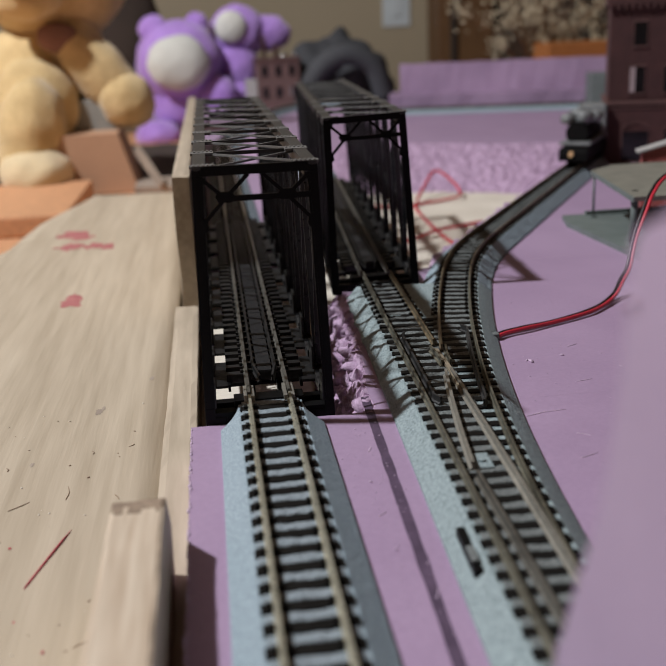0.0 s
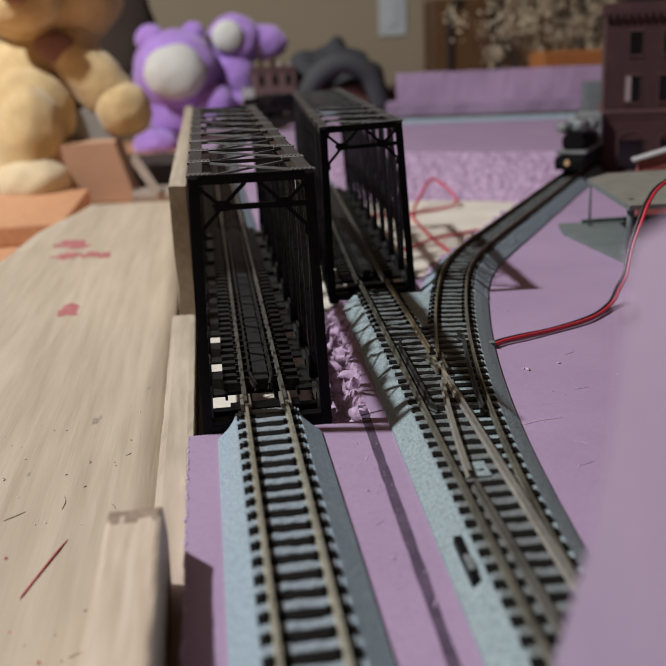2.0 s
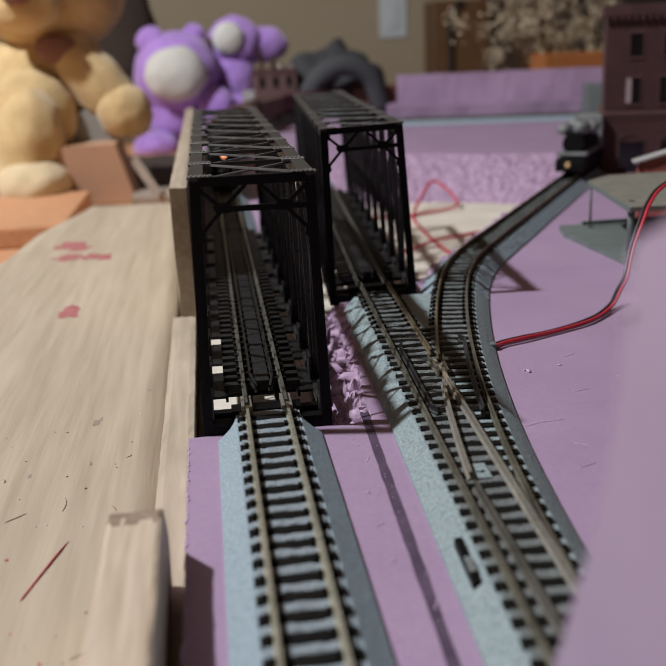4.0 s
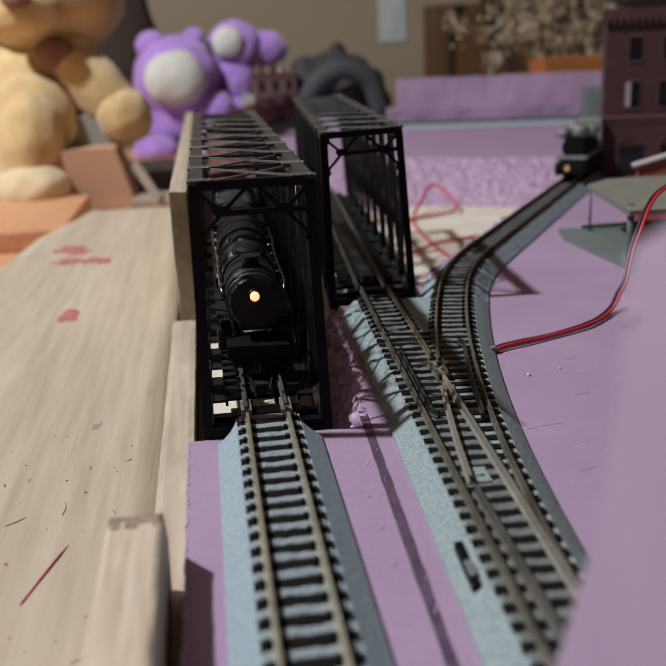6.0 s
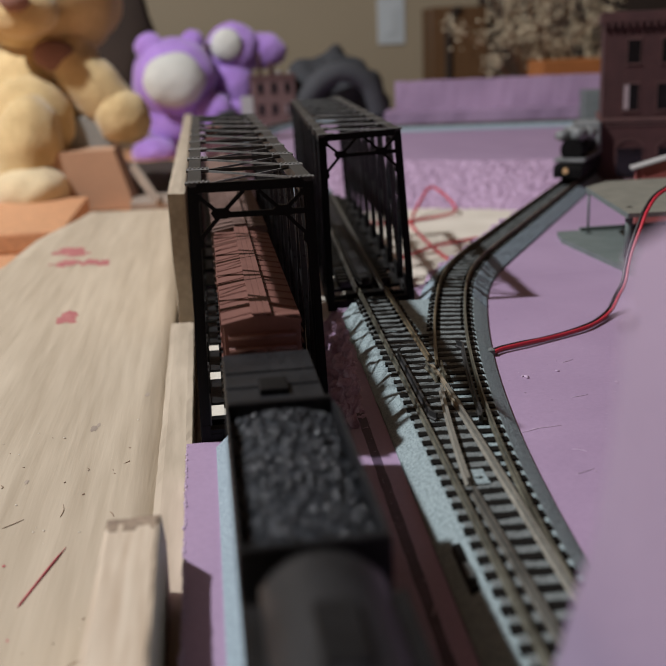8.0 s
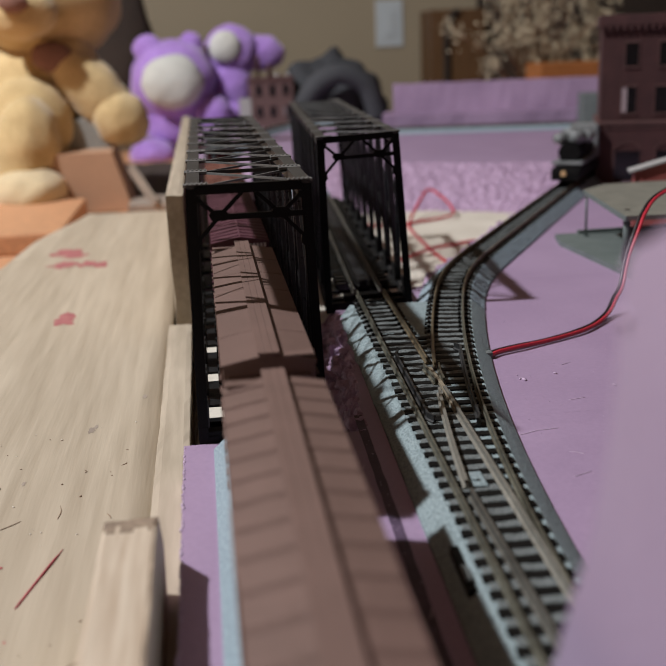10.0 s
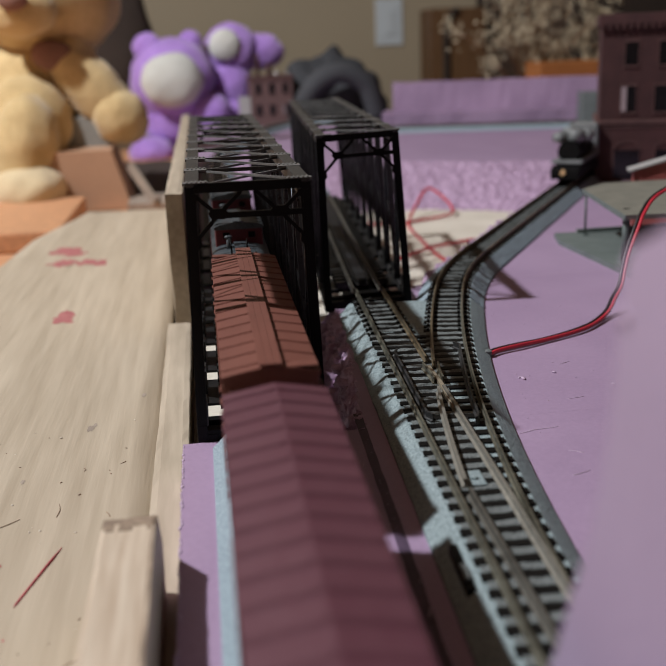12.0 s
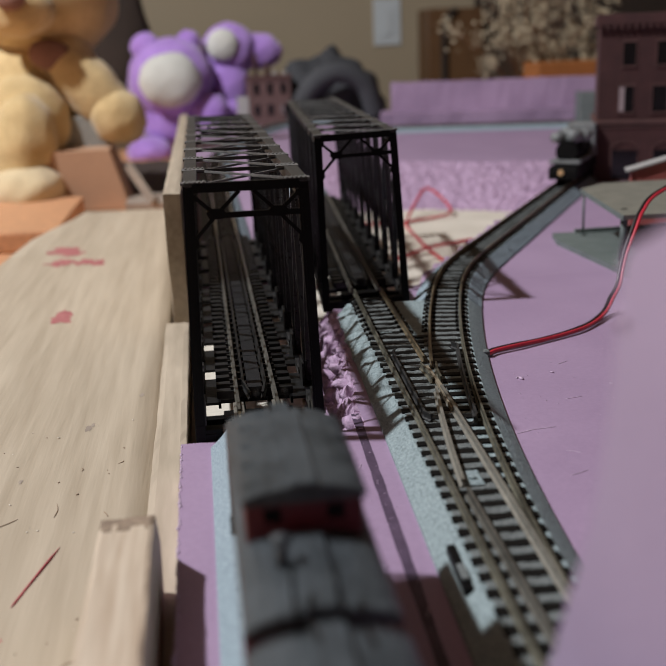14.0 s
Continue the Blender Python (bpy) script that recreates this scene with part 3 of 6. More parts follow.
    bmesh.ops.transform(bm, matrix=m, verts=bm.verts)
    part("cover_plate", bm, BALLAST_OLD, t, "small grey cover plate with a pivot pin")
    return t


def build_far_tracks():
    plain_track("model_track", [p for p in BRANCH if p[1] >= 104], "curved branch track on grey ballast with tarnished rails", 1.0, False, 0.25, RAIL_RUST, 90)
    plain_track("model_track", LOOP, "far loop of model track on blue-grey ballast", 1.0, False, 0.0, RAIL, 300)
    b2 = [main_at(d) for d in spread(480, 560, 10)]
    plain_track("model_track", b2, "short model track past the second bridge", 1.0)


build_front_track()
build_turnout()
build_far_tracks()

# ---- truss bridges ----
SPAN, PANELS, TOP = 248.0, 9, 55.2
BAY = SPAN / PANELS


def half_width(z):
    return 14.15 + (TOP - z) / 62.0 * 1.65


def build_bridge(at, turn, label, lean=0.0):
    b = thing("truss_bridge", label, "truss bridge", (at[0], at[1], 0), turn, group="truss bridges")
    b.matrix_world = pose(at[0] * MM, at[1] * MM, 0, 0, lean, turn)
    # side trusses
    for s in (-1, 1):
        top, low = s * (half_width(TOP) - 0.9), s * (half_width(-5) - 1.0)
        bm = bmesh.new()
        xo = s * half_width(TOP)
        box(bm, min(xo, xo - s * 3.2), max(xo, xo - s * 3.2), 0, SPAN, TOP - 0.7, TOP, 0.12)
        box(bm, min(xo - s * 0.4, xo - s * 1.6), max(xo - s * 0.4, xo - s * 1.6), 0.2, SPAN - 0.2, TOP - 3.4, TOP - 0.7)
        box(bm, min(xo - s * 2.2, xo - s * 3.1), max(xo - s * 2.2, xo - s * 3.1), 0.2, SPAN - 0.2, TOP - 3.4, TOP - 0.7)
        part("top_chord", bm, BLACK_TOP, b, "black top chord plate, coloured greyer as lit from above")
        bm = bmesh.new()
        for i in range(PANELS + 1):
            for k in range(5):                      # rivet ribs at each panel point
                y = min(SPAN - 0.6, max(0.8, i * BAY + 1.3))
                x = xo - s * (0.5 + k * 1.05)
                box(bm, x - 0.2, x + 0.2, y - 1.3, y + 1.3, TOP, TOP + 0.28)
            y = min(SPAN - 2.6, max(0.1, i * BAY))
            box(bm, min(xo + s * 0.45, xo - s * 5.2), max(xo + s * 0.45, xo - s * 5.2), y - (2.4 if i else 0), y + 2.6, TOP - 0.5, TOP + 0.07)
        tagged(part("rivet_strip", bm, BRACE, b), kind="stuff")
        bm = bmesh.new()
        xb = s * half_width(-5)
        box(bm, min(xb, xb - s * 2.4), max(xb, xb - s * 2.4), 0, SPAN, -6.6, -2.8, 0.15)
        part("bottom_chord", bm, BLACK, b)
        for i in range(PANELS + 1):
            y = min(SPAN - 1.6, max(1.6, i * BAY))
            bm = bmesh.new()
            thick = 2.6 if i in (0, PANELS) else 1.5
            for q in (-1, 1):
                bar(bm, (low, y + q * thick / 2, -3), (top, y + q * thick / 2, TOP - 1), 1.9, 0.45, (0, 1, 0))
            bar(bm, (low, y, -3), (top, y, TOP - 1), 0.5, thick, (0, 1, 0))
            if i in (0, PANELS):
                e = -0.9 if i == 0 else 0.9
                bar(bm, (s * half_width(-5) - s * 1.2, y + e, -6.8), (s * half_width(TOP) - s * 1.2, y + e, TOP - 0.8), 2.4, 0.9, (0, 1, 0))
            part("post", bm, BLACK if i in (0, PANELS) else BRACE_DARK, b)
            # gussets at the feet
            bm = bmesh.new()
            box(bm, low - s * 1.6 - 0.25, low - s * 1.6 + 0.25, max(0.3, y - 4), min(SPAN - 0.3, y + 4), -3, 3.2)
            part("gusset", bm, BLACK_BAR, b)
        for i in range(PANELS):
            y0, y1 = i * BAY + 1.6, (i + 1) * BAY - 1.6
            bm = bmesh.new()
            if i < PANELS / 2:
                bar(bm, (top, y0, TOP - 2), (low, y1, -2), 1.5, 0.8, (0, 1, 0))
            else:
                bar(bm, (low, y0, -2), (top, y1, TOP - 2), 1.5, 0.8, (0, 1, 0))
            part("diagonal", bm, BRACE_DARK, b)
            bm = bmesh.new()
            if i < PANELS / 2:
                bar(bm, (low, y0, -2), (top, y1, TOP - 2), 0.7, 0.5, (0, 1, 0))
            else:
                bar(bm, (top, y0, TOP - 2), (low, y1, -2), 0.7, 0.5, (0, 1, 0))
            part("counter_tie", bm, BRACE_DARK, b)
    # top laterals
    for i in range(PANELS + 1):
        y = min(SPAN - 1.2, max(1.2, i * BAY + 1.2))
        bm = bmesh.new()
        bar(bm, (-11.8, y, TOP - 0.6), (11.8, y, TOP - 0.6), 0.8, 0.9)
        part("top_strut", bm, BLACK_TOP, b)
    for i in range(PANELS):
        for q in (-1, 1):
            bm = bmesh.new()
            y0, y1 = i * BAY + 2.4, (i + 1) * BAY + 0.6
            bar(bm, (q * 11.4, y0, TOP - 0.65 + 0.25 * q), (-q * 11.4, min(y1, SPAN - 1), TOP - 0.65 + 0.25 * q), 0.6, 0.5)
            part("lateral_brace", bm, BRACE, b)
    # portals at both ends
    for y, e in ((0.5, -1), (SPAN - 0.5, 1)):
        bm = bmesh.new()
        hw = half_width(TOP)
        box(bm, -hw + 2, hw - 2, y - 0.5, y + 0.5, TOP - 2.3, TOP - 0.1, 0.1)
        bar(bm, (-7.3, y, 47.6), (hw - 1.5, y, 47.6), 0.9, 1.3)
        for q in (-1, 1):
            bar(bm, (q * 12.4, y, 52.6), (q * 7.1, y, 47.7), 0.8, 0.9)
            bar(bm, (q * 7.1, y, 47.7), (q * 1.6, y, 53.0), 0.8, 0.9)
            bar(bm, (q * 7.1, y, 47.7), (q * 12.9, y, 41.6), 0.8, 0.9)
            prism_vertical(bm, [(q * 7.1 - 2.3, 48.2), (q * 7.1 - 1.5, 46.8), (q * 7.1 + 1.5, 46.8), (q * 7.1 + 2.3, 48.2), (q * 7.1 + 1.5, 49.2), (q * 7.1 - 1.5, 49.2)], y - 0.55, y + 0.55)
            prism_vertical(bm, [(q * 13.6, 44.2), (q * 11.6, 42.6), (q * 11.4, 40.8), (q * 13.6, 38.2)], y - 0.5, y + 0.5)
            prism_vertical(bm, [(q * 13.6, 52.6), (q * 11.2, 52.6), (q * 11.6, 51.2), (q * 13.6, 49.4)], y - 0.5, y + 0.5)
        part("portal_frame", bm, BLACK, b)
    # floor system
    for i in range(PANELS + 1):
        y = min(SPAN - 2, max(2.0, i * BAY))
        bm = bmesh.new()
        box(bm, -half_width(-5) + 2, half_width(-5) - 2, y - 1.6, y + 1.6, -7, -4.2)
        part("floor_beam", bm, BLACK, b)
    for q in (-1, 1):
        for x, w in ((3.4, 0.5), (9.4, 0.35)):
            bm = bmesh.new()
            box(bm, q * x - w, q * x + w, 2 if x < 5 else 19, SPAN - 2, -5.8, -4.0)
            part("stringer", bm, BLACK, b)
        # closed plates beside the ties, an opening left in every bay
        xa, xb = sorted((q * 9.7, q * (half_width(-5) - 2.0)))
        for i in range(PANELS):
            y0 = i * BAY + 18.6
            bm = bmesh.new()
            box(bm, xa, xb, y0, min(SPAN - 1, y0 + BAY - 8.4), -4.6, -3.9)
            part("floor_plate", bm, BLACK_BAR, b)
            # raised seat at the outer side of each opening
            bm = bmesh.new()
            xs = q * (half_width(-5) - 2.1)
            box(bm, xs - 0.7, xs + 0.7, y0 - 9.5, y0 - 1.0, -4.5, -1.9, 0.12)
            part("beam_seat", bm, BLACK_TOP, b)
    bm = bmesh.new()
    box(bm, -4.2, 4.2, 21, SPAN - 2, -5.2, -4.7)
    part("deck_web", bm, BLACK, b)
    # shoes and end sill
    for y in (3.6, SPAN - 3.6):
        for s in (-1, 1):
            bm = bmesh.new()
            x = s * (half_width(-5) - 2.6)
            box(bm, x - 2.6, x + 2.6, y - 3.4, y + 3.4, -7.6, -5.2, 0.25)
            for k in range(6):
                tube(bm, [(x + s * 2.2, y - 3.3, -5 + k * 1.3), (x + s * 2.2, y - 3.75, -5 + k * 1.3)], 0.22, 6)
            part("bearing_shoe", bm, BLACK, b)
    bm = bmesh.new()
    box(bm, -13, 13, 6.2, 9.0, -6.5, -3.8, 0.15)
    part("end_sill", bm, BLACK, b)
    # track on the bridge
    path = straight(2.2, SPAN - 2.2)
    for s in (-GAUGE, GAUGE):
        bm = bmesh.new()
        sweep(bm, path, [(u + s, h) for u, h in RAIL_SHAPE])
        part("rail", bm, RAIL_DARK, b)
    for s in (-2.9, 2.9):
        g = [(s * 0.55, 14.0, 0, 0.0), (s, 24.0, 0, 0.0)] + [(s, y, 0, 0.0) for y in spread(30, SPAN - 20, 20)]
        bm = bmesh.new()
        sweep(bm, g, [(u * 0.8, h - 0.2) for u, h in RAIL_SHAPE])
        part("guard_rail", bm, BLACK_BAR, b)
    for i in range(8):
        bm = bmesh.new()
        y0 = 21 + i * 28
        box(bm, -1.9, 1.9, y0, min(SPAN - 4, y0 + 27.6), -1.9, -1.2, 0.1)
        part("walkway_plate", bm, DECK, b, "dark rough walkway plate between the rails")
    bm = bmesh.new()
    box(bm, -10.0, 10.0, -1.25, 1.25, -4.4, -2.0, 0.15)
    for s in (-GAUGE, GAUGE):
        for q in (-1, 1):
            box(bm, s + q * 1.1 - 0.4, s + q * 1.1 + 0.4, -0.6, 0.6, -2.0, -1.2)
    me = mesh("bridge_tie", bm, BLACK_BAR)
    for x, y, z, a in along(path, 5.7, 20.5):
        piece("tie", me, b, Matrix.Translation((0, y, 0)))
    bm = bmesh.new()
    box(bm, -8.6, 8.6, 3.2, 8.2, -4.6, -2.4, 0.25)
    part("end_tie", bm, BLACK, b)
    return b


def prism_vertical(bm, outline, y0, y1):
    """A flat plate standing across the track over an outline of (x, z)."""
    lo = [bm.verts.new((x, y0, z)) for x, z in outline]
    hi = [bm.verts.new((x, y1, z)) for x, z in outline]
    n = len(lo)
    bm.faces.new(lo[::-1]), bm.faces.new(hi)
    for i in range(n):
        bm.faces.new((lo[i], lo[(i + 1) % n], hi[(i + 1) % n], hi[i]))


build_bridge((0, 3.8), 0, "black plastic truss bridge with riveted lattice, front track on it")
build_bridge((45.5, 118.5), -3.1, "black plastic truss bridge carrying the second track", -2.1)

# ---- the train: engine, tender, five freight cars, two cabooses ----
# Each vehicle's own y runs from its front to its rear, origin on the rail tops at its middle.
VEHICLES = []


def vehicle(name, label, category, front, rear, group=""):
    v = thing(name, label, category, group=group)
    VEHICLES.append((v, (front + rear) / 2, (rear - front) * 0.34))
    return v


def bogie(parent, y, wheels=2, pitch=10.0, r=2.7):
    frame_ob = thing_part(parent, "bogie")
    for s in (-1, 1):
        bm = bmesh.new()
        box(bm, s * 6.9 - 0.7, s * 6.9 + 0.7, y - pitch / 2 - 3, y + pitch / 2 + 3, 1.8, 4.2, 0.3)
        box(bm, s * 6.9 - 0.9, s * 6.9 + 0.9, y - 2.2, y + 2.2, 1.2, 3.2, 0.3)
        part("side_frame", bm, UNDER, frame_ob)
    for i in range(wheels):
        yy = y + (i - (wheels - 1) / 2) * pitch
        bm = bmesh.new()
        tube(bm, [(-6, yy, r - 0.3), (6, yy, r - 0.3)], 0.6, 8)
        for s in (-1, 1):
            tube(bm, [(s * 4.3, yy, r - 0.3), (s * 5.5, yy, r - 0.3)], r, 20)
            tube(bm, [(s * 4.1, yy, r - 0.3), (s * 4.35, yy, r - 0.3)], r + 0.5, 20)
        part("wheelset", bm, STEEL if wheels < 2 else UNDER, frame_ob)


def thing_part(parent, name):
    bm = bmesh.new()
    box(bm, -5, 5, -1, 1, 3.9, 4.6)
    return part(name, bm, UNDER, parent)


def coupler(parent, y, s):
    bm = bmesh.new()
    box(bm, -0.8, 0.8, min(y, y + s * 4.5), max(y, y + s * 4.5), 3.6, 5.2, 0.2)
    box(bm, -1.6, 1.6, min(y + s * 3.2, y + s * 5.2), max(y + s * 3.2, y + s * 5.2), 3.2, 5.6, 0.3)
    part("coupler", bm, UNDER, parent)


def build_engine():
    front, rear = -6.0, 128.0
    e = vehicle("steam_locomotive", "black model steam locomotive with a lit headlight", "locomotive", front, rear)
    o = -(front + rear) / 2                          # headlight at y = o
    def cylz(bm, y0, y1, r, zc, seg=28, x=0):
        tube(bm, [(x, o + y0, zc), (x, o + y1, zc)], r, seg)
    bm = bmesh.new()
    cylz(bm, 2.5, 30, 7.6, 18.2)
    part("smokebox", bm, ENGINE_GREY, e, "graphite grey smokebox")
    bm = bmesh.new()
    tube(bm, [(0, o + 30, 18.2), (0, o + 62, 18.4), (0, o + 78, 18.8), (0, o + 96, 18.8)], [7.9, 7.9, 8.9, 8.9], 28)
    part("boiler", bm, ENGINE, e, "black boiler barrel")
    for y in (6, 15, 29.5, 42, 54, 66, 79, 92):
        bm = bmesh.new()
        r = 8.15 if y < 60 else (8.7 if y < 70 else 9.15)
        tube(bm, [(0, o + y - 0.45, 18.3 if y < 60 else 18.8), (0, o + y + 0.45, 18.3 if y < 60 else 18.8)], r if y > 29 else 7.85, 28)
        part("boiler_band", bm, ENGINE, e)
    bm = bmesh.new()
    tube(bm, [(0, o + 1.2, 18.2), (0, o + 2.6, 18.2)], [6.4, 7.3], 28)
    for k in range(14):
        a = k * math.tau / 14
        tube(bm, [(6.7 * math.cos(a), o + 1.9, 18.2 + 6.7 * math.sin(a)), (6.7 * math.cos(a), o + 1.0, 18.2 + 6.7 * math.sin(a))], 0.35, 6)
    part("smokebox_door", bm, ENGINE, e)
    bm = bmesh.new()
    tube(bm, [(0, o - 0.6, 20.5), (0, o + 2.2, 20.5)], [1.8, 1.7], 18)
    box(bm, -1.2, 1.2, o + 0.2, o + 2.4, 17.6, 19.2, 0.2)
    hl = part("headlight", bm, ENGINE, e, "headlight casing")
    bm = bmesh.new()
    ball(bm, (0, o - 0.75, 20.5), 1.3, (1, 0.5, 1), sub=2)
    part("bulb", bm, HEADLIGHT, hl, "glowing warm bulb")
    bm = bmesh.new()
    tube(bm, [(0, o + 13, 25.2), (0, o + 13, 28.3), (0, o + 13, 28.9)], [2.7, 2.3, 2.9], 18)
    tube(bm, [(0, o + 13, 28.88), (0, o + 13, 28.95)], 1.8, 14)
    part("chimney", bm, ENGINE, e)
    for y, sx, sy, h in ((37, 4.6, 8.5, 3.0), (56, 4.4, 6.5, 2.8), (70, 3.4, 4.2, 2.3)):
        bm = bmesh.new()
        ball(bm, (0, o + y, 25.2), 1.0, (sx, sy, h), sub=3)
        part("dome", bm, ENGINE, e, "rounded boiler dome")
    for s in (-1, 1):
        bm = bmesh.new()
        box(bm, s * 8.4 - 1.9, s * 8.4 + 1.9, o + 8, o + 96, 13.2, 13.9, 0.15)
        box(bm, s * 10.2 - 0.25, s * 10.2 + 0.25, o + 8, o + 96, 10.8, 13.9)
        part("running_board", bm, ENGINE_GREY, e, "grey-edged running board")
        bm = bmesh.new()
        tube(bm, [(s * 8.3, o + 6, 20.5)] + [(s * 8.9, o + y, 21.5) for y in (12, 30, 50)] + [(s * 9.8, o + 72, 22.0), (s * 9.8, o + 95, 22.0)], 0.28, 6)
        for y in (12, 24, 36, 50, 64, 78, 92):
            tube(bm, [(s * 7.4, o + y, 21.2), (s * 9.3, o + y, 21.6)], 0.25, 5)
        part("handrail", bm, STEEL, e, "thin bare handrail")
        bm = bmesh.new()
        box(bm, s * 8.6 - 2.0, s * 8.6 + 2.0, o + 9, o + 20, 3.2, 9.2, 0.8)
        part("cylinder", bm, ENGINE, e)
        for y in (34, 48, 62, 76):
            bm = bmesh.new()
            tube(bm, [(s * 4.3, o + y, 5.2), (s * 5.7, o + y, 5.2)], 5.2, 26)
            w = part("driving_wheel", bm, UNDER, e)
        bm = bmesh.new()
        bar(bm, (s * 7.2, o + 32, 4.4), (s * 7.2, o + 78, 4.4), 0.7, 1.3)
        bar(bm, (s * 8.0, o + 18, 5.8), (s * 8.0, o + 50, 4.4), 0.6, 1.1)
        part("side_rod", bm, STEEL, e, "bare metal side rods")
        bm = bmesh.new()
        box(bm, s * 7.6 - 1.3, s * 7.6 + 1.3, o + 24, o + 33, 14.5, 18.0, 1.0)
        tube(bm, [(s * 8.4, o + 40, 15.6), (s * 8.4, o + 66, 15.6)], 1.7, 14)
        part("air_tank", bm, ENGINE, e)
        bm = bmesh.new()
        tube(bm, [(s * 6.5, o + 28, 13.9), (s * 7.9, o + 32, 19.5), (s * 6.0, o + 37, 24.0)], 0.5, 7)
        tube(bm, [(s * 7.0, o + 60, 13.9), (s * 8.2, o + 58, 20.5), (s * 4.5, o + 56, 25.6)], 0.5, 7)
        part("sand_pipe", bm, ENGINE, e)
    bm = bmesh.new()
    box(bm, -8.2, 8.2, o - 3.0, o + 9, 6.6, 7.5, 0.3)
    box(bm, -8.4, 8.4, o - 4.2, o - 2.6, 4.4, 7.8, 0.3)
    part("pilot_deck", bm, UNDER, e)
    bm = bmesh.new()
    for k in range(9):
        x = (k - 4) * 1.9
        bar(bm, (x * 0.85, o - 3.8, 5.8), (x * 0.5, o - 6.4 + abs(x) * 0.3, 1.2), 0.7, 0.5, (0, 1, 0))
    bar(bm, (-3.8, o - 4.2, 1.2), (0, o - 6.4, 1.2), 0.7, 0.6), bar(bm, (3.8, o - 4.2, 1.2), (0, o - 6.4, 1.2), 0.7, 0.6)
    part("pilot", bm, UNDER, e, "slatted black pilot")
    bm = bmesh.new()
    tube(bm, [(-3.9, o - 5.6, 12.6), (3.9, o - 5.6, 12.6)], 0.13, 8)
    for s in (-1, 1):
        tube(bm, [(s * 3.0, o - 5.6, 12.6), (s * 3.0, o - 2.4, 11.0)], 0.16, 6)
    part("uncoupling_bar", bm, STEEL, e, "bare metal front bar")
    bm = bmesh.new()
    box(bm, -4, 4, o + 18, o + 94, 4, 12, 0.4)
    part("engine_frame", bm, UNDER, e)
    bm = bmesh.new()
    sec = [(-9.4, 6), (-9.4, 22.5), (-9.4, 23.5), (9.4, 23.5), (9.4, 22.5), (9.4, 6)]
    prism_along(bm, sec, o + 96, o + 123)
    part("cab", bm, ENGINE, e)
    bm = bmesh.new()
    arc = [(10.0 * math.sin(a), 14.6 + 13.2 * math.cos(a)) for a in [(-0.78 + 1.56 * i / 14) * 1.05 for i in range(15)]]
    prism_along(bm, [(x, z) for x, z in arc] + [(x * 0.96, z - 0.7) for x, z in arc[::-1]], o + 92.5, o + 126)
    cabroof = part("cab_roof", bm, ENGINE_GREY, e, "curved dark grey cab roof")
    bm = bmesh.new()
    box(bm, -2.4, 2.4, o + 104, o + 115, 27.4, 28.3, 0.3)
    part("roof_hatch", bm, ENGINE, cabroof)
    for s in (-1, 1):
        bm = bmesh.new()
        box(bm, s * 9.5 - 0.15, s * 9.5 + 0.15, o + 102, o + 115, 16, 21, 0.1)
        part("cab_window", bm, BLACK, e)
    bogie(e, o + 10, 2, 9, 2.4), bogie(e, o + 104, 2, 10, 2.7)
    return e


def prism_along(bm, section, y0, y1):
    """A section of (x, z) drawn out along the vehicle."""
    prism_vertical(bm, section, y0, y1)


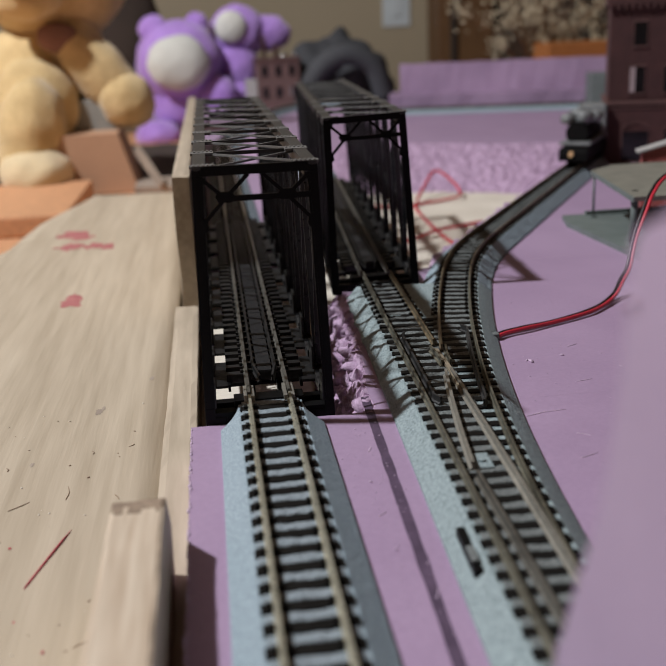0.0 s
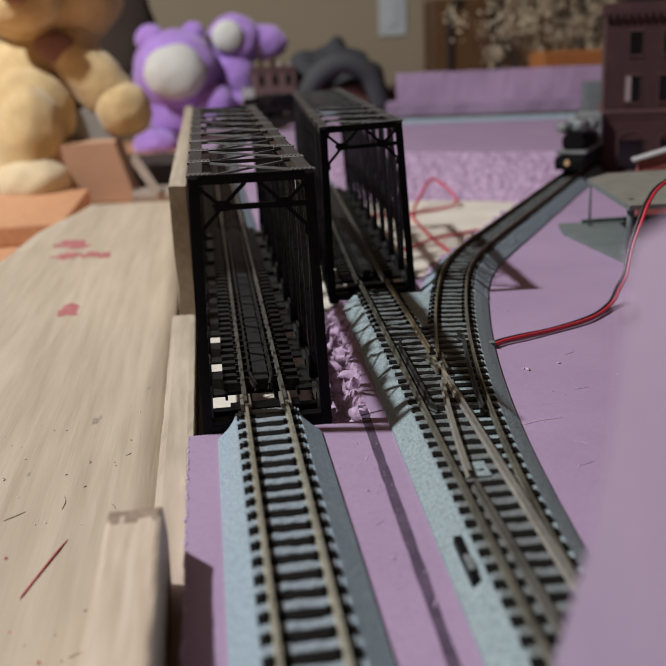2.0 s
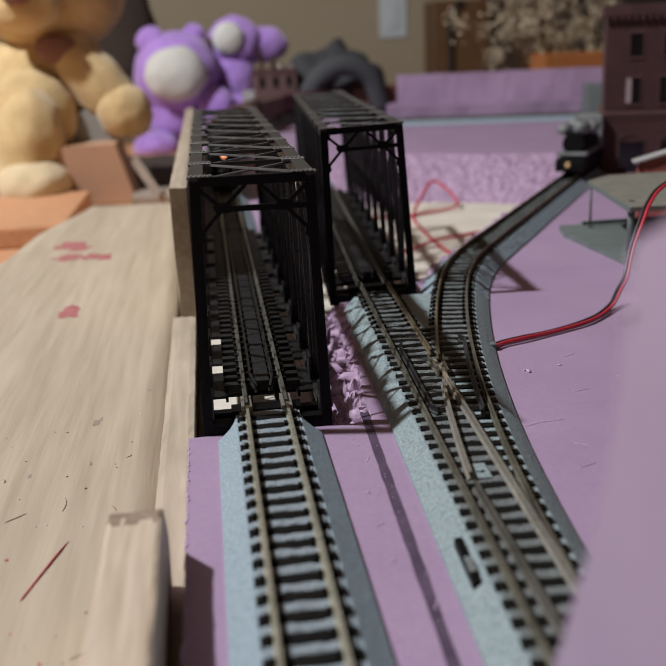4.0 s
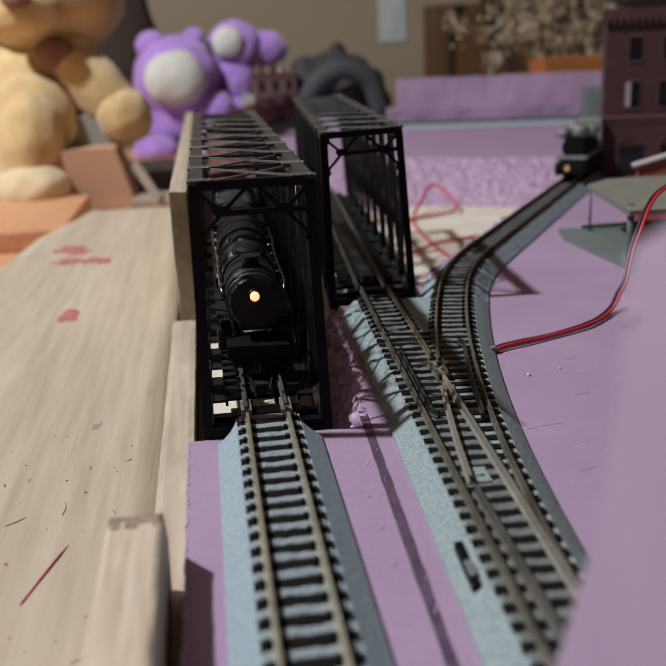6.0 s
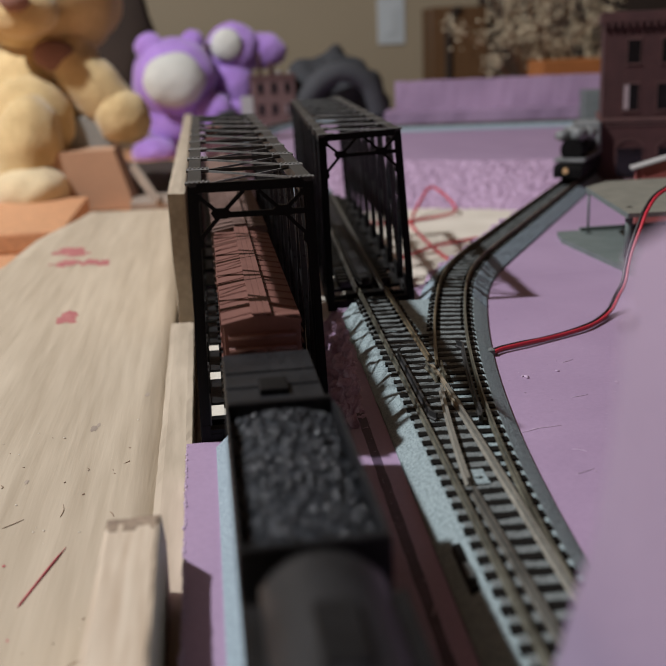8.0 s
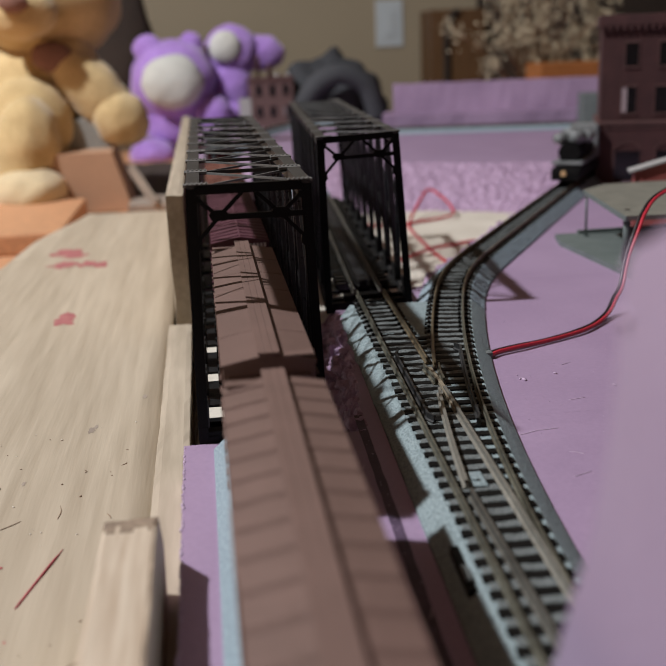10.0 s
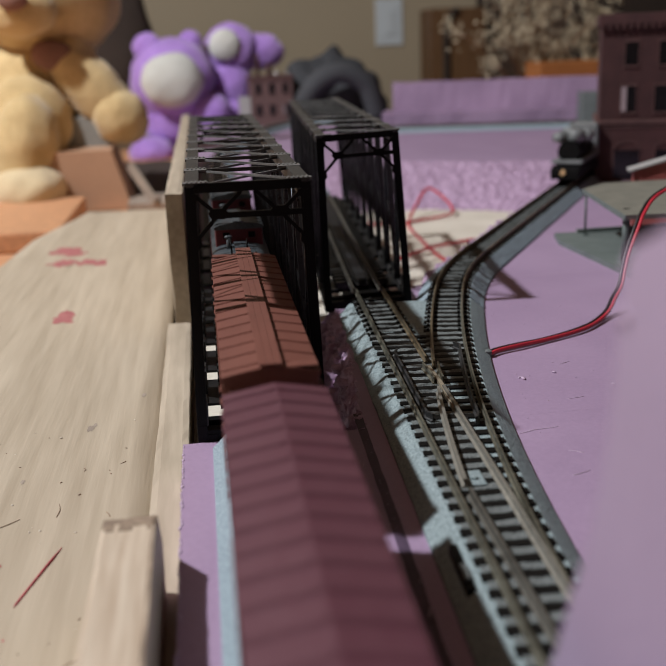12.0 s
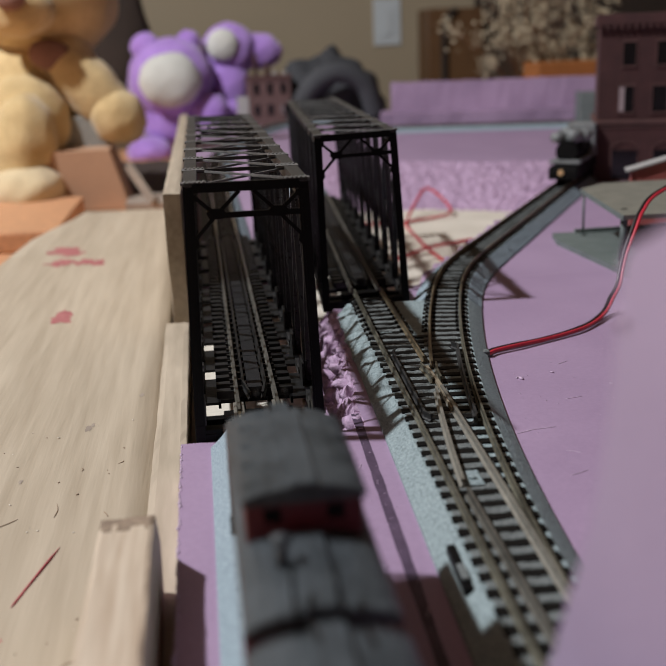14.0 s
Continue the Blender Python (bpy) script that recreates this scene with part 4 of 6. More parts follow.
def build_tender():
    front, rear = 130.0, 229.0
    t = vehicle("coal_tender", "black tender heaped with glossy coal", "tender", front, rear)
    o = -(front + rear) / 2
    bm = bmesh.new()
    box(bm, -9.5, 9.5, o + 132, o + 228, 5.2, 20.0, 0.5)
    part("tank", bm, ENGINE, t)
    for s in (-1, 1):
        bm = bmesh.new()
        prism_side(bm, [(o + 132, 19.5), (o + 132, 25.2), (o + 178, 25.2), (o + 188, 23.0), (o + 190, 19.5)], s * 9.5 - 0.4 * (s > 0), s * 9.5 + 0.4 * (s < 0))
        part("bunker_side", bm, ENGINE_GREY, t, "dusty dark bunker side")
    bm = bmesh.new()
    box(bm, -9.2, 9.2, o + 186.5, o + 188, 19.6, 24.2, 0.3)
    part("bunker_end", bm, ENGINE, t)
    bm = bmesh.new()
    box(bm, -9.2, 9.2, o + 132, o + 133.2, 19.6, 25.6, 0.3)
    part("bunker_end", bm, ENGINE, t)
    # heaped coal in separate lumps on a mound
    bm = bmesh.new()
    rows = []
    for i in range(23):
        y = 133.5 + i * 2.35
        rows.append([bm.verts.new((x, o + y, 20.3 + 3.6 * (1 - (abs(x) / 10.5) ** 2) * min(1, (187 - y) / 8 + 0.3) + 0.5 * noise.noise(Vector((x, y, 0)) * 0.5))) for x in spread(-8.9, 8.9, 1.5)])
    for a, b in zip(rows, rows[1:]):
        for i in range(len(a) - 1):
            bm.faces.new((a[i], a[i + 1], b[i + 1], b[i]))
    rnd = random.Random(8)
    for _ in range(620):
        x, y = rnd.uniform(-8.6, 8.6), rnd.uniform(134, 186)
        z = 20.5 + 3.6 * (1 - (abs(x) / 10.5) ** 2) * min(1, (187 - y) / 8 + 0.3)
        r = rnd.uniform(0.4, 0.95)
        m = Matrix.Translation((x, o + y, z)) @ Euler((rnd.random() * 6, rnd.random() * 6, 0)).to_matrix().to_4x4() @ Matrix.Diagonal((r, r * 0.8, r * 0.7, 1))
        bmesh.ops.create_icosphere(bm, subdivisions=1, radius=1, matrix=m)
    tagged(part("coal", bm, COAL, t, "heap of glossy black coal lumps"), kind="stuff")
    bm = bmesh.new()
    box(bm, -9.2, 9.2, o + 189, o + 227.5, 20.0, 20.5, 0.2)
    for y in (196, 205, 214):
        box(bm, -9.0, 9.0, o + y, o + y + 0.5, 20.5, 20.8)
    part("rear_deck", bm, ENGINE_GREY, t, "flat dark rear deck")
    bm = bmesh.new()
    box(bm, -2.8, 2.8, o + 200, o + 207, 20.5, 21.8, 0.4)
    part("water_hatch", bm, ENGINE, t)
    bogie(t, o + 150, 3, 9), bogie(t, o + 206, 3, 9)
    coupler(t, o + 227.5, 1)


def prism_side(bm, outline, x0, x1):
    """A plate along the vehicle over an outline of (y, z)."""
    lo = [bm.verts.new((x0, y, z)) for y, z in outline]
    hi = [bm.verts.new((x1, y, z)) for y, z in outline]
    n = len(lo)
    bm.faces.new(lo[::-1]), bm.faces.new(hi)
    for i in range(n):
        bm.faces.new((lo[i], lo[(i + 1) % n], hi[(i + 1) % n], hi[i]))


def build_boxcar(label, front, rear, paint, ribs=True, walkway=True, number=False, pitch=7.2, w=9.0):
    c = vehicle("boxcar", label, "boxcar", front, rear, "freight cars")
    h = (rear - front) / 2
    eave, peak = 25.2, 26.9
    bm = bmesh.new()
    box(bm, -w, w, -h, h, 5.6, eave, 0.25)
    part("body", bm, paint, c)
    bm = bmesh.new()
    sec = [(-w - 0.35, eave - 0.7), (-w - 0.35, eave), (-w * 0.5, eave + 0.95), (0, peak), (w * 0.5, eave + 0.95), (w + 0.35, eave), (w + 0.35, eave - 0.7)]
    prism_along(bm, sec, -h - 0.2, h + 0.2)
    roof = part("roof", bm, paint, c)
    if ribs:
        n = round(2 * h / pitch)
        bm = bmesh.new()
        for s in (-1, 1):
            bar(bm, (0.3 * s, 0, peak - 0.05), (s * (w + 0.2), 0, eave + 0.02), 1.5, 0.55, (0, 0, 1))
        me = mesh("roof_rib", bm, paint)
        for i in range(n):
            piece("roof_rib", me, roof, Matrix.Translation((0, -h + (i + 0.5) * 2 * h / n, 0)))
    else:
        bm = bmesh.new()
        for i in range(1, 6):
            y = -h + i * h / 3
            for s in (-1, 1):
                bar(bm, (0.3 * s, y, peak - 0.05), (s * (w + 0.2), y, eave + 0.02), 0.4, 0.2, (0, 0, 1))
        part("roof_seam", bm, paint, roof)
    if walkway:
        bm = bmesh.new()
        for q in (-1.45, 0, 1.45):
            box(bm, q - 0.71, q + 0.71, -h - 1.6, h + 1.6, peak + 0.35, peak + 0.85, 0.06)
        for i in range(9):
            y = -h + 3 + i * (2 * h - 6) / 8
            box(bm, -2.0, 2.0, y - 0.4, y + 0.4, peak - 0.2, peak + 0.35)
        part("roof_walkway", bm, paint, c)
        for e, s in ((-h, 1), (h, -1)):                # corner platforms
            bm = bmesh.new()
            xa, xb = (2.4, w) if s > 0 else (-w, -2.4)
            y = e + s * 1.4
            box(bm, xa, xb, y - 1.4, y + 1.4, eave + 0.9, eave + 1.25, 0.05)
            part("corner_platform", bm, paint, c)
    for s in (-1, 1):
        bm = bmesh.new()
        for i in range(13):
            y = -h + 2 + i * (2 * h - 4) / 12
            box(bm, s * w - 0.25, s * w + 0.25, y - 0.3, y + 0.3, 6, eave - 0.6)
        part("side_ribs", bm, paint, c)
        bm = bmesh.new()
        box(bm, s * (w + 0.2) - 0.35, s * (w + 0.2) + 0.35, -9, 9, 6.4, eave - 1.2, 0.1)
        part("sliding_door", bm, paint, c)
        bm = bmesh.new()
        for e in (-h + 2, h - 2):
            for k in range(7):
                box(bm, s * (w + 0.55) - 0.15, s * (w + 0.55) + 0.15, e - 1.6, e + 1.6, 7 + k * 2.5, 7.4 + k * 2.5)
        part("ladder", bm, paint, c)
    for e, s in ((-h, -1), (h, 1)):
        bm = bmesh.new()
        for k in range(6):
            tube(bm, [(-w + 1, e, 7.5 + k * 2.9), (w - 1, e, 7.5 + k * 2.9)], 0.7, 8)
        part("corrugated_end", bm, paint, c)
        bm = bmesh.new()
        tube(bm, [(s * 4.5, e + s * 0.9, 17), (s * 4.5, e + s * 1.3, 17)], 1.7, 14)
        part("brake_wheel", bm, UNDER, c)
        coupler(c, e, s)
        bogie(c, e - s * 17, 2, 10)
    if number:
        bm = bmesh.new()
        for k in range(7):
            box(bm, 0.6 + k * 1.15, 1.4 + k * 1.15, -h - 0.32, -h - 0.26, 23.3, 24.6)
        part("number_bars", bm, WHITE_INK, c, "row of small pale unreadable marks")
    bm = bmesh.new()
    box(bm, -8, 8, -h + 1, h - 1, 4.4, 5.8, 0.2)
    part("underframe", bm, UNDER, c)


def build_caboose(front, rear, cup0, cup1, label):
    c = vehicle("caboose", label, "caboose", front, rear, "cabooses")
    o = -(front + rear) / 2
    y0, y1, w = o + front + 6, o + rear - 6, 8.4
    bm = bmesh.new()
    box(bm, -w, w, y0, y1, 5.6, 22.4, 0.3)
    part("body", bm, CABOOSE_RED, c)
    bm = bmesh.new()
    arc = [(w * 1.06 * math.sin(a), 22.2 + 2.6 * math.cos(a * 0.98)) for a in [(-1 + 2 * i / 10) * 1.5 for i in range(11)]]
    prism_along(bm, arc + [(x, 21.9) for x, z in arc[::-1] if abs(x) < w], o + front - 0.5, o + rear + 0.5)
    roof = part("roof", bm, CABOOSE_ROOF, c, "dark grey curved roof")
    bm = bmesh.new()
    for i in range(9):
        y = o + front + 2 + i * (rear - front - 4) / 8
        for s in (-1, 1):
            bar(bm, (0, y, 24.85), (s * w * 0.8, y, 23.75), 0.5, 0.25)
    part("roof_seam", bm, CABOOSE_ROOF, roof)
    for a, b in ((front - 1, cup0), (cup1, rear + 1)):
        bm = bmesh.new()
        box(bm, -1.9, 1.9, o + a, o + b, 25.0, 25.5, 0.1)
        part("roof_walkway", bm, CABOOSE_ROOF, c, "lighter grey roof walkway")
    bm = bmesh.new()
    box(bm, -w + 0.9, w - 0.9, o + cup0 + 1.4, o + cup1 - 1.4, 20.5, 30.0, 0.4)
    cup = part("cupola", bm, CABOOSE_RED, c, "dark red cupola")
    for e in (o + cup0 + 1.4, o + cup1 - 1.4):
        for s in (-1, 1):
            bm = bmesh.new()
            box(bm, s * 4 - 1.1, s * 4 + 1.1, e - 0.18, e + 0.18, 26.3, 28.2, 0.1)
            part("window", bm, BLACK, cup)
            bm = bmesh.new()
            box(bm, s * 4 - 1.4, s * 4 + 1.4, e - 0.3, e + 0.3, 25.8, 26.2, 0.05)
            part("window_sill", bm, CABOOSE_RED, cup)
    bm = bmesh.new()
    arc = [(w * 0.95 * math.sin(a), 29.6 + 1.9 * math.cos(a * 0.98)) for a in [(-1 + 2 * i / 10) * 1.5 for i in range(11)]]
    prism_along(bm, arc + [(x, 29.3) for x, z in arc[::-1] if abs(x) < w * 0.9], o + cup0, o + cup1)
    cr = part("cupola_roof", bm, CABOOSE_ROOF, c, "dark grey cupola roof")
    bm = bmesh.new()
    for i in range(4):
        y = o + cup0 + 3 + i * (cup1 - cup0 - 6) / 3
        for s in (-1, 1):
            bar(bm, (0, y, 31.55), (s * w * 0.85, y, 30.75), 0.5, 0.25)
    box(bm, -1.7, 1.7, o + cup0, o + cup1, 31.5, 31.9, 0.1)
    part("roof_seam", bm, CABOOSE_ROOF, cr)
    bm = bmesh.new()
    tube(bm, [(-3.6, o + cup0 - 6.5, 23.5), (-3.6, o + cup0 - 6.5, 28.2)], 0.8, 10)
    ball(bm, (-3.6, o + cup0 - 6.5, 28.2), 0.9, (1.5, 1, 0.6), sub=2)
    part("stove_pipe", bm, CABOOSE_ROOF, c, "small grey stove pipe")
    for e, s in ((o + front, -1), (o + rear, 1)):
        bm = bmesh.new()
        box(bm, -9.2, 9.2, min(e, e - s * 6), max(e, e - s * 6), 5.0, 6.0, 0.2)
        part("end_platform", bm, UNDER, c)
        bm = bmesh.new()
        for x in (-8.6, -3.2, 3.2, 8.6):
            tube(bm, [(x, e - s * 0.6, 6), (x, e - s * 0.6, 13 if abs(x) < 5 else 22.5)], 0.35, 6)
        tube(bm, [(-8.6, e - s * 0.6, 13), (8.6, e - s * 0.6, 13)], 0.35, 6)
        part("end_railing", bm, CABOOSE_RED, c)
        for x in (-3.0, 1.8):
            bm = bmesh.new()
            tube(bm, [(x, e + s * 0.4, 24.6), (x - 0.2, e + s * 1.2, 27.8), (x - 0.1, e - s * 2.0, 28.3)], 0.28, 6)
            part("roof_grab_rail", bm, BLACK, c)
        coupler(c, e, s)
        bogie(c, e - s * 14, 2, 9)
    for s in (-1, 1):
        for y in (y0 + 9, y1 - 9):
            bm = bmesh.new()
            box(bm, s * w - 0.2, s * w + 0.2, y - 2, y + 2, 13.5, 18.5, 0.1)
            part("window", bm, BLACK, c)


def build_train():
    build_engine()
    build_tender()
    build_boxcar("brown model boxcar with a ribbed roof and roof walkway", 235.5, 345, BROWN_CAR, w=8.6)
    build_boxcar("brown model boxcar with ribbed roof, faded", 354, 465, TAN_CAR)
    build_boxcar("faded tan-brown model boxcar with a smooth roof", 478, 594, TAN_CAR, ribs=False)
    build_boxcar("maroon model boxcar with closely ribbed roof", 607, 727, MAROON_CAR, walkway=False, number=True, pitch=6.0)
    build_boxcar("orange-brown model boxcar with ribbed roof and walkway", 737, 847, ORANGE_CAR)
    build_caboose(856.5, 916.5, 871.5, 897, "dark red model caboose with a grey cupola roof")
    build_caboose(921.5, 983.5, 938, 963.5, "dark red model caboose at the end of the train")


build_train()

# ---- model buildings, wires and loose foam ----
BRICK = surface("dark_red_brick", (0.055, 0.020, 0.020), 0.65, 0, 0.25, 900, 120, 0.25, tint=(0.08, 0.03, 0.028))
BRICK_FAR = surface("dusty_brown_brick", (0.15, 0.085, 0.08), 0.7, 0, 0.2, 900, 120, 0.2)
BRICK_TRIM = surface("brown_stone_trim", (0.11, 0.055, 0.05), 0.6, 0, 0.2, 900, 120, 0.1)
GLASS = surface("dark_window", (0.006, 0.006, 0.007), 0.15, 0, 0.2, 300, 50, 0)
PANE = surface("pale_window_blind", (0.34, 0.27, 0.28), 0.5, 0, 0.15, 300, 50, 0)
GREY_PLASTIC = surface("grey_green_plastic", (0.13, 0.16, 0.15), 0.55, 0, 0.2, 900, 100, 0.1, tint=(0.17, 0.20, 0.19))
ROOF_FELT = surface("olive_grey_roof", (0.17, 0.165, 0.135), 0.75, 0, 0.18, 1500, 150, 0.2, tint=(0.22, 0.21, 0.17))
CLAP_RED = surface("red_clapboard", (0.36, 0.10, 0.085), 0.55, 0, 0.15, 900, 100, 0.1)
PALE_TRIM = surface("pale_grey_trim", (0.42, 0.41, 0.40), 0.5, 0, 0.15, 900, 100, 0.05)
ENGINE_LIGHT = surface("grey_model_shell", (0.16, 0.17, 0.17), 0.5, 0, 0.3, 900, 100, 0.1, tint=(0.26, 0.27, 0.27))
LENS = surface("amber_lens", (0.75, 0.48, 0.25), 0.2, 0, 0.1, 300, 60, 0)


def wall_window(parent, x, y, z0, z1, half, arched=False, pale=False):
    """A recessed window on a wall that faces the camera."""
    bm = bmesh.new()
    box(bm, x - half - 0.7, x + half + 0.7, y - 0.9, y - 0.1, z0 - 1.4, z0 - 0.5, 0.1)
    w = part("window", bm, BRICK_TRIM, parent, "stone window sill and surround")
    bm = bmesh.new()
    box(bm, x - half, x + half, y - 0.25, y + 0.4, z0, z1)
    part("pane", bm, GLASS, w)
    if pale:
        bm = bmesh.new()
        box(bm, x - half + 0.2, x - half * 0.25, y - 0.35, y - 0.25, z0 + 0.4, z1 - 0.4)
        part("blind", bm, PANE, w)
    bm = bmesh.new()
    for xx in (x - half - 0.5, x + half):
        box(bm, xx, xx + 0.5, y - 0.5, y, z0 - 0.2, z1)
    if arched:
        pts = [((half + 0.5) * math.cos(a), (half + 0.5) * 0.6 * math.sin(a)) for a in [math.pi * i / 8 for i in range(9)]]
        for (a, b), (c, d) in zip(pts, pts[1:]):
            bar(bm, (x + a, y - 0.3, z1 + b), (x + c, y - 0.3, z1 + d), 0.7, 0.9, (0, 1, 0))
    else:
        box(bm, x - half - 0.7, x + half + 0.7, y - 0.6, y, z1, z1 + 1.0)
    part("frame", bm, BRICK_TRIM, w)


def build_tower():
    t = thing("brick_building", "tall dark red brick model building with recessed windows", "model building", (245, 396, FOAM), -21)
    bm = bmesh.new()
    box(bm, 0.5, 92, 0, 70, 38, 104)
    part("upper_wall", bm, BRICK, t)
    bm = bmesh.new()
    box(bm, -0.8, 93, -1.2, 71, 0, 37.4, 0.3)
    part("ground_floor", bm, BRICK, t)
    bm = bmesh.new()
    box(bm, -2.0, 94, -2.4, 72, 37.0, 39.2, 0.4)
    box(bm, -1.4, 94, -1.8, 72, 34.6, 35.6, 0.2)
    part("ledge", bm, BRICK_TRIM, t)
    bm = bmesh.new()
    box(bm, -1.6, 94, -2.0, 72, 98, 104.6, 0.4)
    for i in range(22):
        box(bm, -0.6 + i * 4.3, 1.6 + i * 4.3, -2.8, -1.2, 95.4, 98.2)
    part("cornice", bm, BRICK, t)
    bm = bmesh.new()
    box(bm, 44, 60, 6, 22, 104, 122, 0.5)
    part("roof_shed", bm, BRICK, t)
    for x in (15.5, 36, 56, 76):
        wall_window(t, x + 3.5, 0, 73.5, 87.5, 4.0)
        wall_window(t, x + 2.5, 0, 44.5, 60.5, 4.6, pale=(x < 20))
    for x in (18.5, 44, 70):
        wall_window(t, x, -1.2, 1.5, 20.5, 8.0, arched=True)
    # courses of brick as fine raised lines
    bm = bmesh.new()
    for k in range(46):
        z = 2 + k * 2.2
        if not 34 < z < 40 and z < 95:
            y = -1.32 if z < 37 else -0.12
            box(bm, 0.6 if z > 37 else -0.7, 92, y, y + 0.14, z, z + 0.28)
    tagged(part("brick_course", bm, BRICK, t), kind="stuff")


def build_platform():
    s = thing("station_platform", "grey plastic station platform with a flat olive canopy", "model platform", (0, 0, FOAM))
    bm = bmesh.new()
    prism(bm, [(149, 205), (153, 222), (240, 222), (240, 140), (152, 128)], 0, 2.2)
    part("deck", bm, GREY_PLASTIC, s, "grey-green platform deck")
    bm = bmesh.new()
    box(bm, 163, 240, 218, 220, 2.2, 4.0)
    part("kerb", bm, GREY_PLASTIC, s)
    for x, y, r in ((164.6, 213, 0.55), (157.5, 153, 1.5), (212, 213, 0.55)):
        bm = bmesh.new()
        tube(bm, [(x, y, 2), (x, y, 24.0)], r, 10)
        box(bm, x - r - 0.8, x + r + 0.8, y - r - 0.8, y + r + 0.8, 2.1, 3.0, 0.2)
        part("post", bm, GREY_PLASTIC, s)
    bm = bmesh.new()
    prism(bm, [(163, 213), (178, 226), (260, 226), (260, 128), (151, 139)], 22.2, 24.0)
    part("canopy", bm, ROOF_FELT, s, "flat olive-grey canopy roof")
    bm = bmesh.new()
    bar(bm, (163, 212.6, 22.8), (151, 139, 22.8), 0.8, 2.0)
    part("fascia", bm, GREY_PLASTIC, s)
    # red clapboard gable end of a small house on the canopy's far side
    h = thing("station_house", "small red clapboard model house gable with a pale roof edge", "model building", (197.5, 236, FOAM), -20)
    bm = bmesh.new()
    prism_vertical(bm, [(0, 0), (0, 28), (26, 35.6), (52, 28), (52, 0)], 0, 9)
    part("wall", bm, CLAP_RED, h)
    for k in range(12):
        z = 23.2 + k * 1.0
        cut = max(0.0, (z - 28) * 3.45)
        bm = bmesh.new()
        box(bm, cut + 0.2, 52 - cut - 0.2, -0.4, 0.2, z, z + 0.75)
        if 52 - 2 * cut > 4:
            part("clapboard", bm, CLAP_RED, h)
        else:
            bm.free()
    for q in (0, 1):
        bm = bmesh.new()
        x0, x1 = (-2.5, 26) if q == 0 else (54.5, 26)
        bar(bm, (x0, 4, 27.6), (x1, 4, 36.2), 12, 0.9, (0, 0, 1))
        part("roof_edge", bm, PALE_TRIM, h, "pale grey roof edge")
    bm = bmesh.new()
    box(bm, 3.0, 4.2, -0.7, 0.3, 22, 29.5)
    part("corner_trim", bm, CLAP_RED, h)


def build_parked_engine():
    a = -0.56
    e = thing("parked_locomotive", "grey and black model locomotive standing on the branch track", "locomotive", (213, 360, 0), math.degrees(a))
    bm = bmesh.new()
    box(bm, -9, 9, -14, 70, 3.2, 10.0, 1.2)
    part("chassis", bm, UNDER, e)
    bm = bmesh.new()
    box(bm, -9.4, 9.4, -12, 66, 11.2, 13.2, 0.8)
    part("walkway", bm, ENGINE_LIGHT, e, "pale grey worn footplate")
    bm = bmesh.new()
    tube(bm, [(0, -6, 18), (0, 40, 18)], 6.6, 18)
    part("boiler", bm, UNDER, e)
    bm = bmesh.new()
    box(bm, -9, 9, 40, 62, 12, 31, 1.0)
    part("cab", bm, ENGINE_LIGHT, e)
    bm = bmesh.new()
    for x, y, z, r in ((-6, 0, 26, 5.0), (3, 2, 27, 5.5), (9, 6, 27, 4.5), (-2, 10, 28, 5)):
        ball(bm, (x, y, z), r, (1, 1.3, 0.8), sub=2, lump=0.4)
    part("roof_gear", bm, ENGINE_LIGHT, e, "grey cluttered top fittings")
    bm = bmesh.new()
    tube(bm, [(-1, -17.4, 6.6), (-1, -15, 6.6)], [1.5, 1.9], 16)
    part("headlight", bm, LENS, e, "dull amber headlight lens")
    for y in (-4, 10, 26, 42, 56):
        for s in (-1, 1):
            bm = bmesh.new()
            tube(bm, [(s * 4.4, y, 3.2), (s * 5.6, y, 3.2)], 3.2, 16)
            part("wheel", bm, UNDER, e)
    bm = bmesh.new()
    box(bm, -8.5, 8.5, -16.5, -14, 2.5, 8.0, 0.5)
    part("pilot", bm, UNDER, e)


def build_far_house():
    h = thing("brick_works", "small dark brick model works with chimneys, far across the layout", "model building", (56, 1037, FOAM), 2)
    bm = bmesh.new()
    box(bm, 0, 52, 0, 40, 0, 60)
    part("wall", bm, BRICK_FAR, h)
    bm = bmesh.new()
    box(bm, -1.5, 54, -1.5, 42, 57, 61.5, 0.4)
    part("cornice", bm, BRICK_TRIM, h)
    for x, r, z in ((10, 2.6, 86), (25, 3.6, 74)):
        bm = bmesh.new()
        tube(bm, [(x, 8, 60), (x, 8, z), (x, 8, z + 1.5)], [r, r * 0.8, r], 12)
        part("chimney", bm, BRICK_TRIM, h)
    bm = bmesh.new()
    ball(bm, (34, 8, 63), 5, (1, 1, 0.8), sub=2)
    ball(bm, (48, 10, 63), 3.5, (1, 1, 0.8), sub=2)
    part("vent_cap", bm, STEEL, h, "shiny round roof vents")
    for x in (9, 26, 43):
        for z in (14, 40):
            wall_window(h, x, 0, z, z + 12, 3.6, pale=(x == 43 and z == 14))
    bm = bmesh.new()
    box(bm, -14, -1, 4, 36, 0, 36, 0.5)
    part("lean_to", bm, PALE_TRIM, h, "pale lean-to beside it")


OFFCUT_X = 21.1
OFFCUT = [(-320.8, -7.0), (-320.8, 84.3), (-183.3, 78.1), (-155.6, 70.6), (-154.1, 70.1), (-150.3, 68.2), (-149.1, 66.7), (-148.4, 63.9), (-148.1, 56.9), (-147.3, 51.2), (-145.1, 42.4), (-140.9, 33.7), (-136.1, 22.7), (-132.1, 9.3), (-127.2, -7.0)]


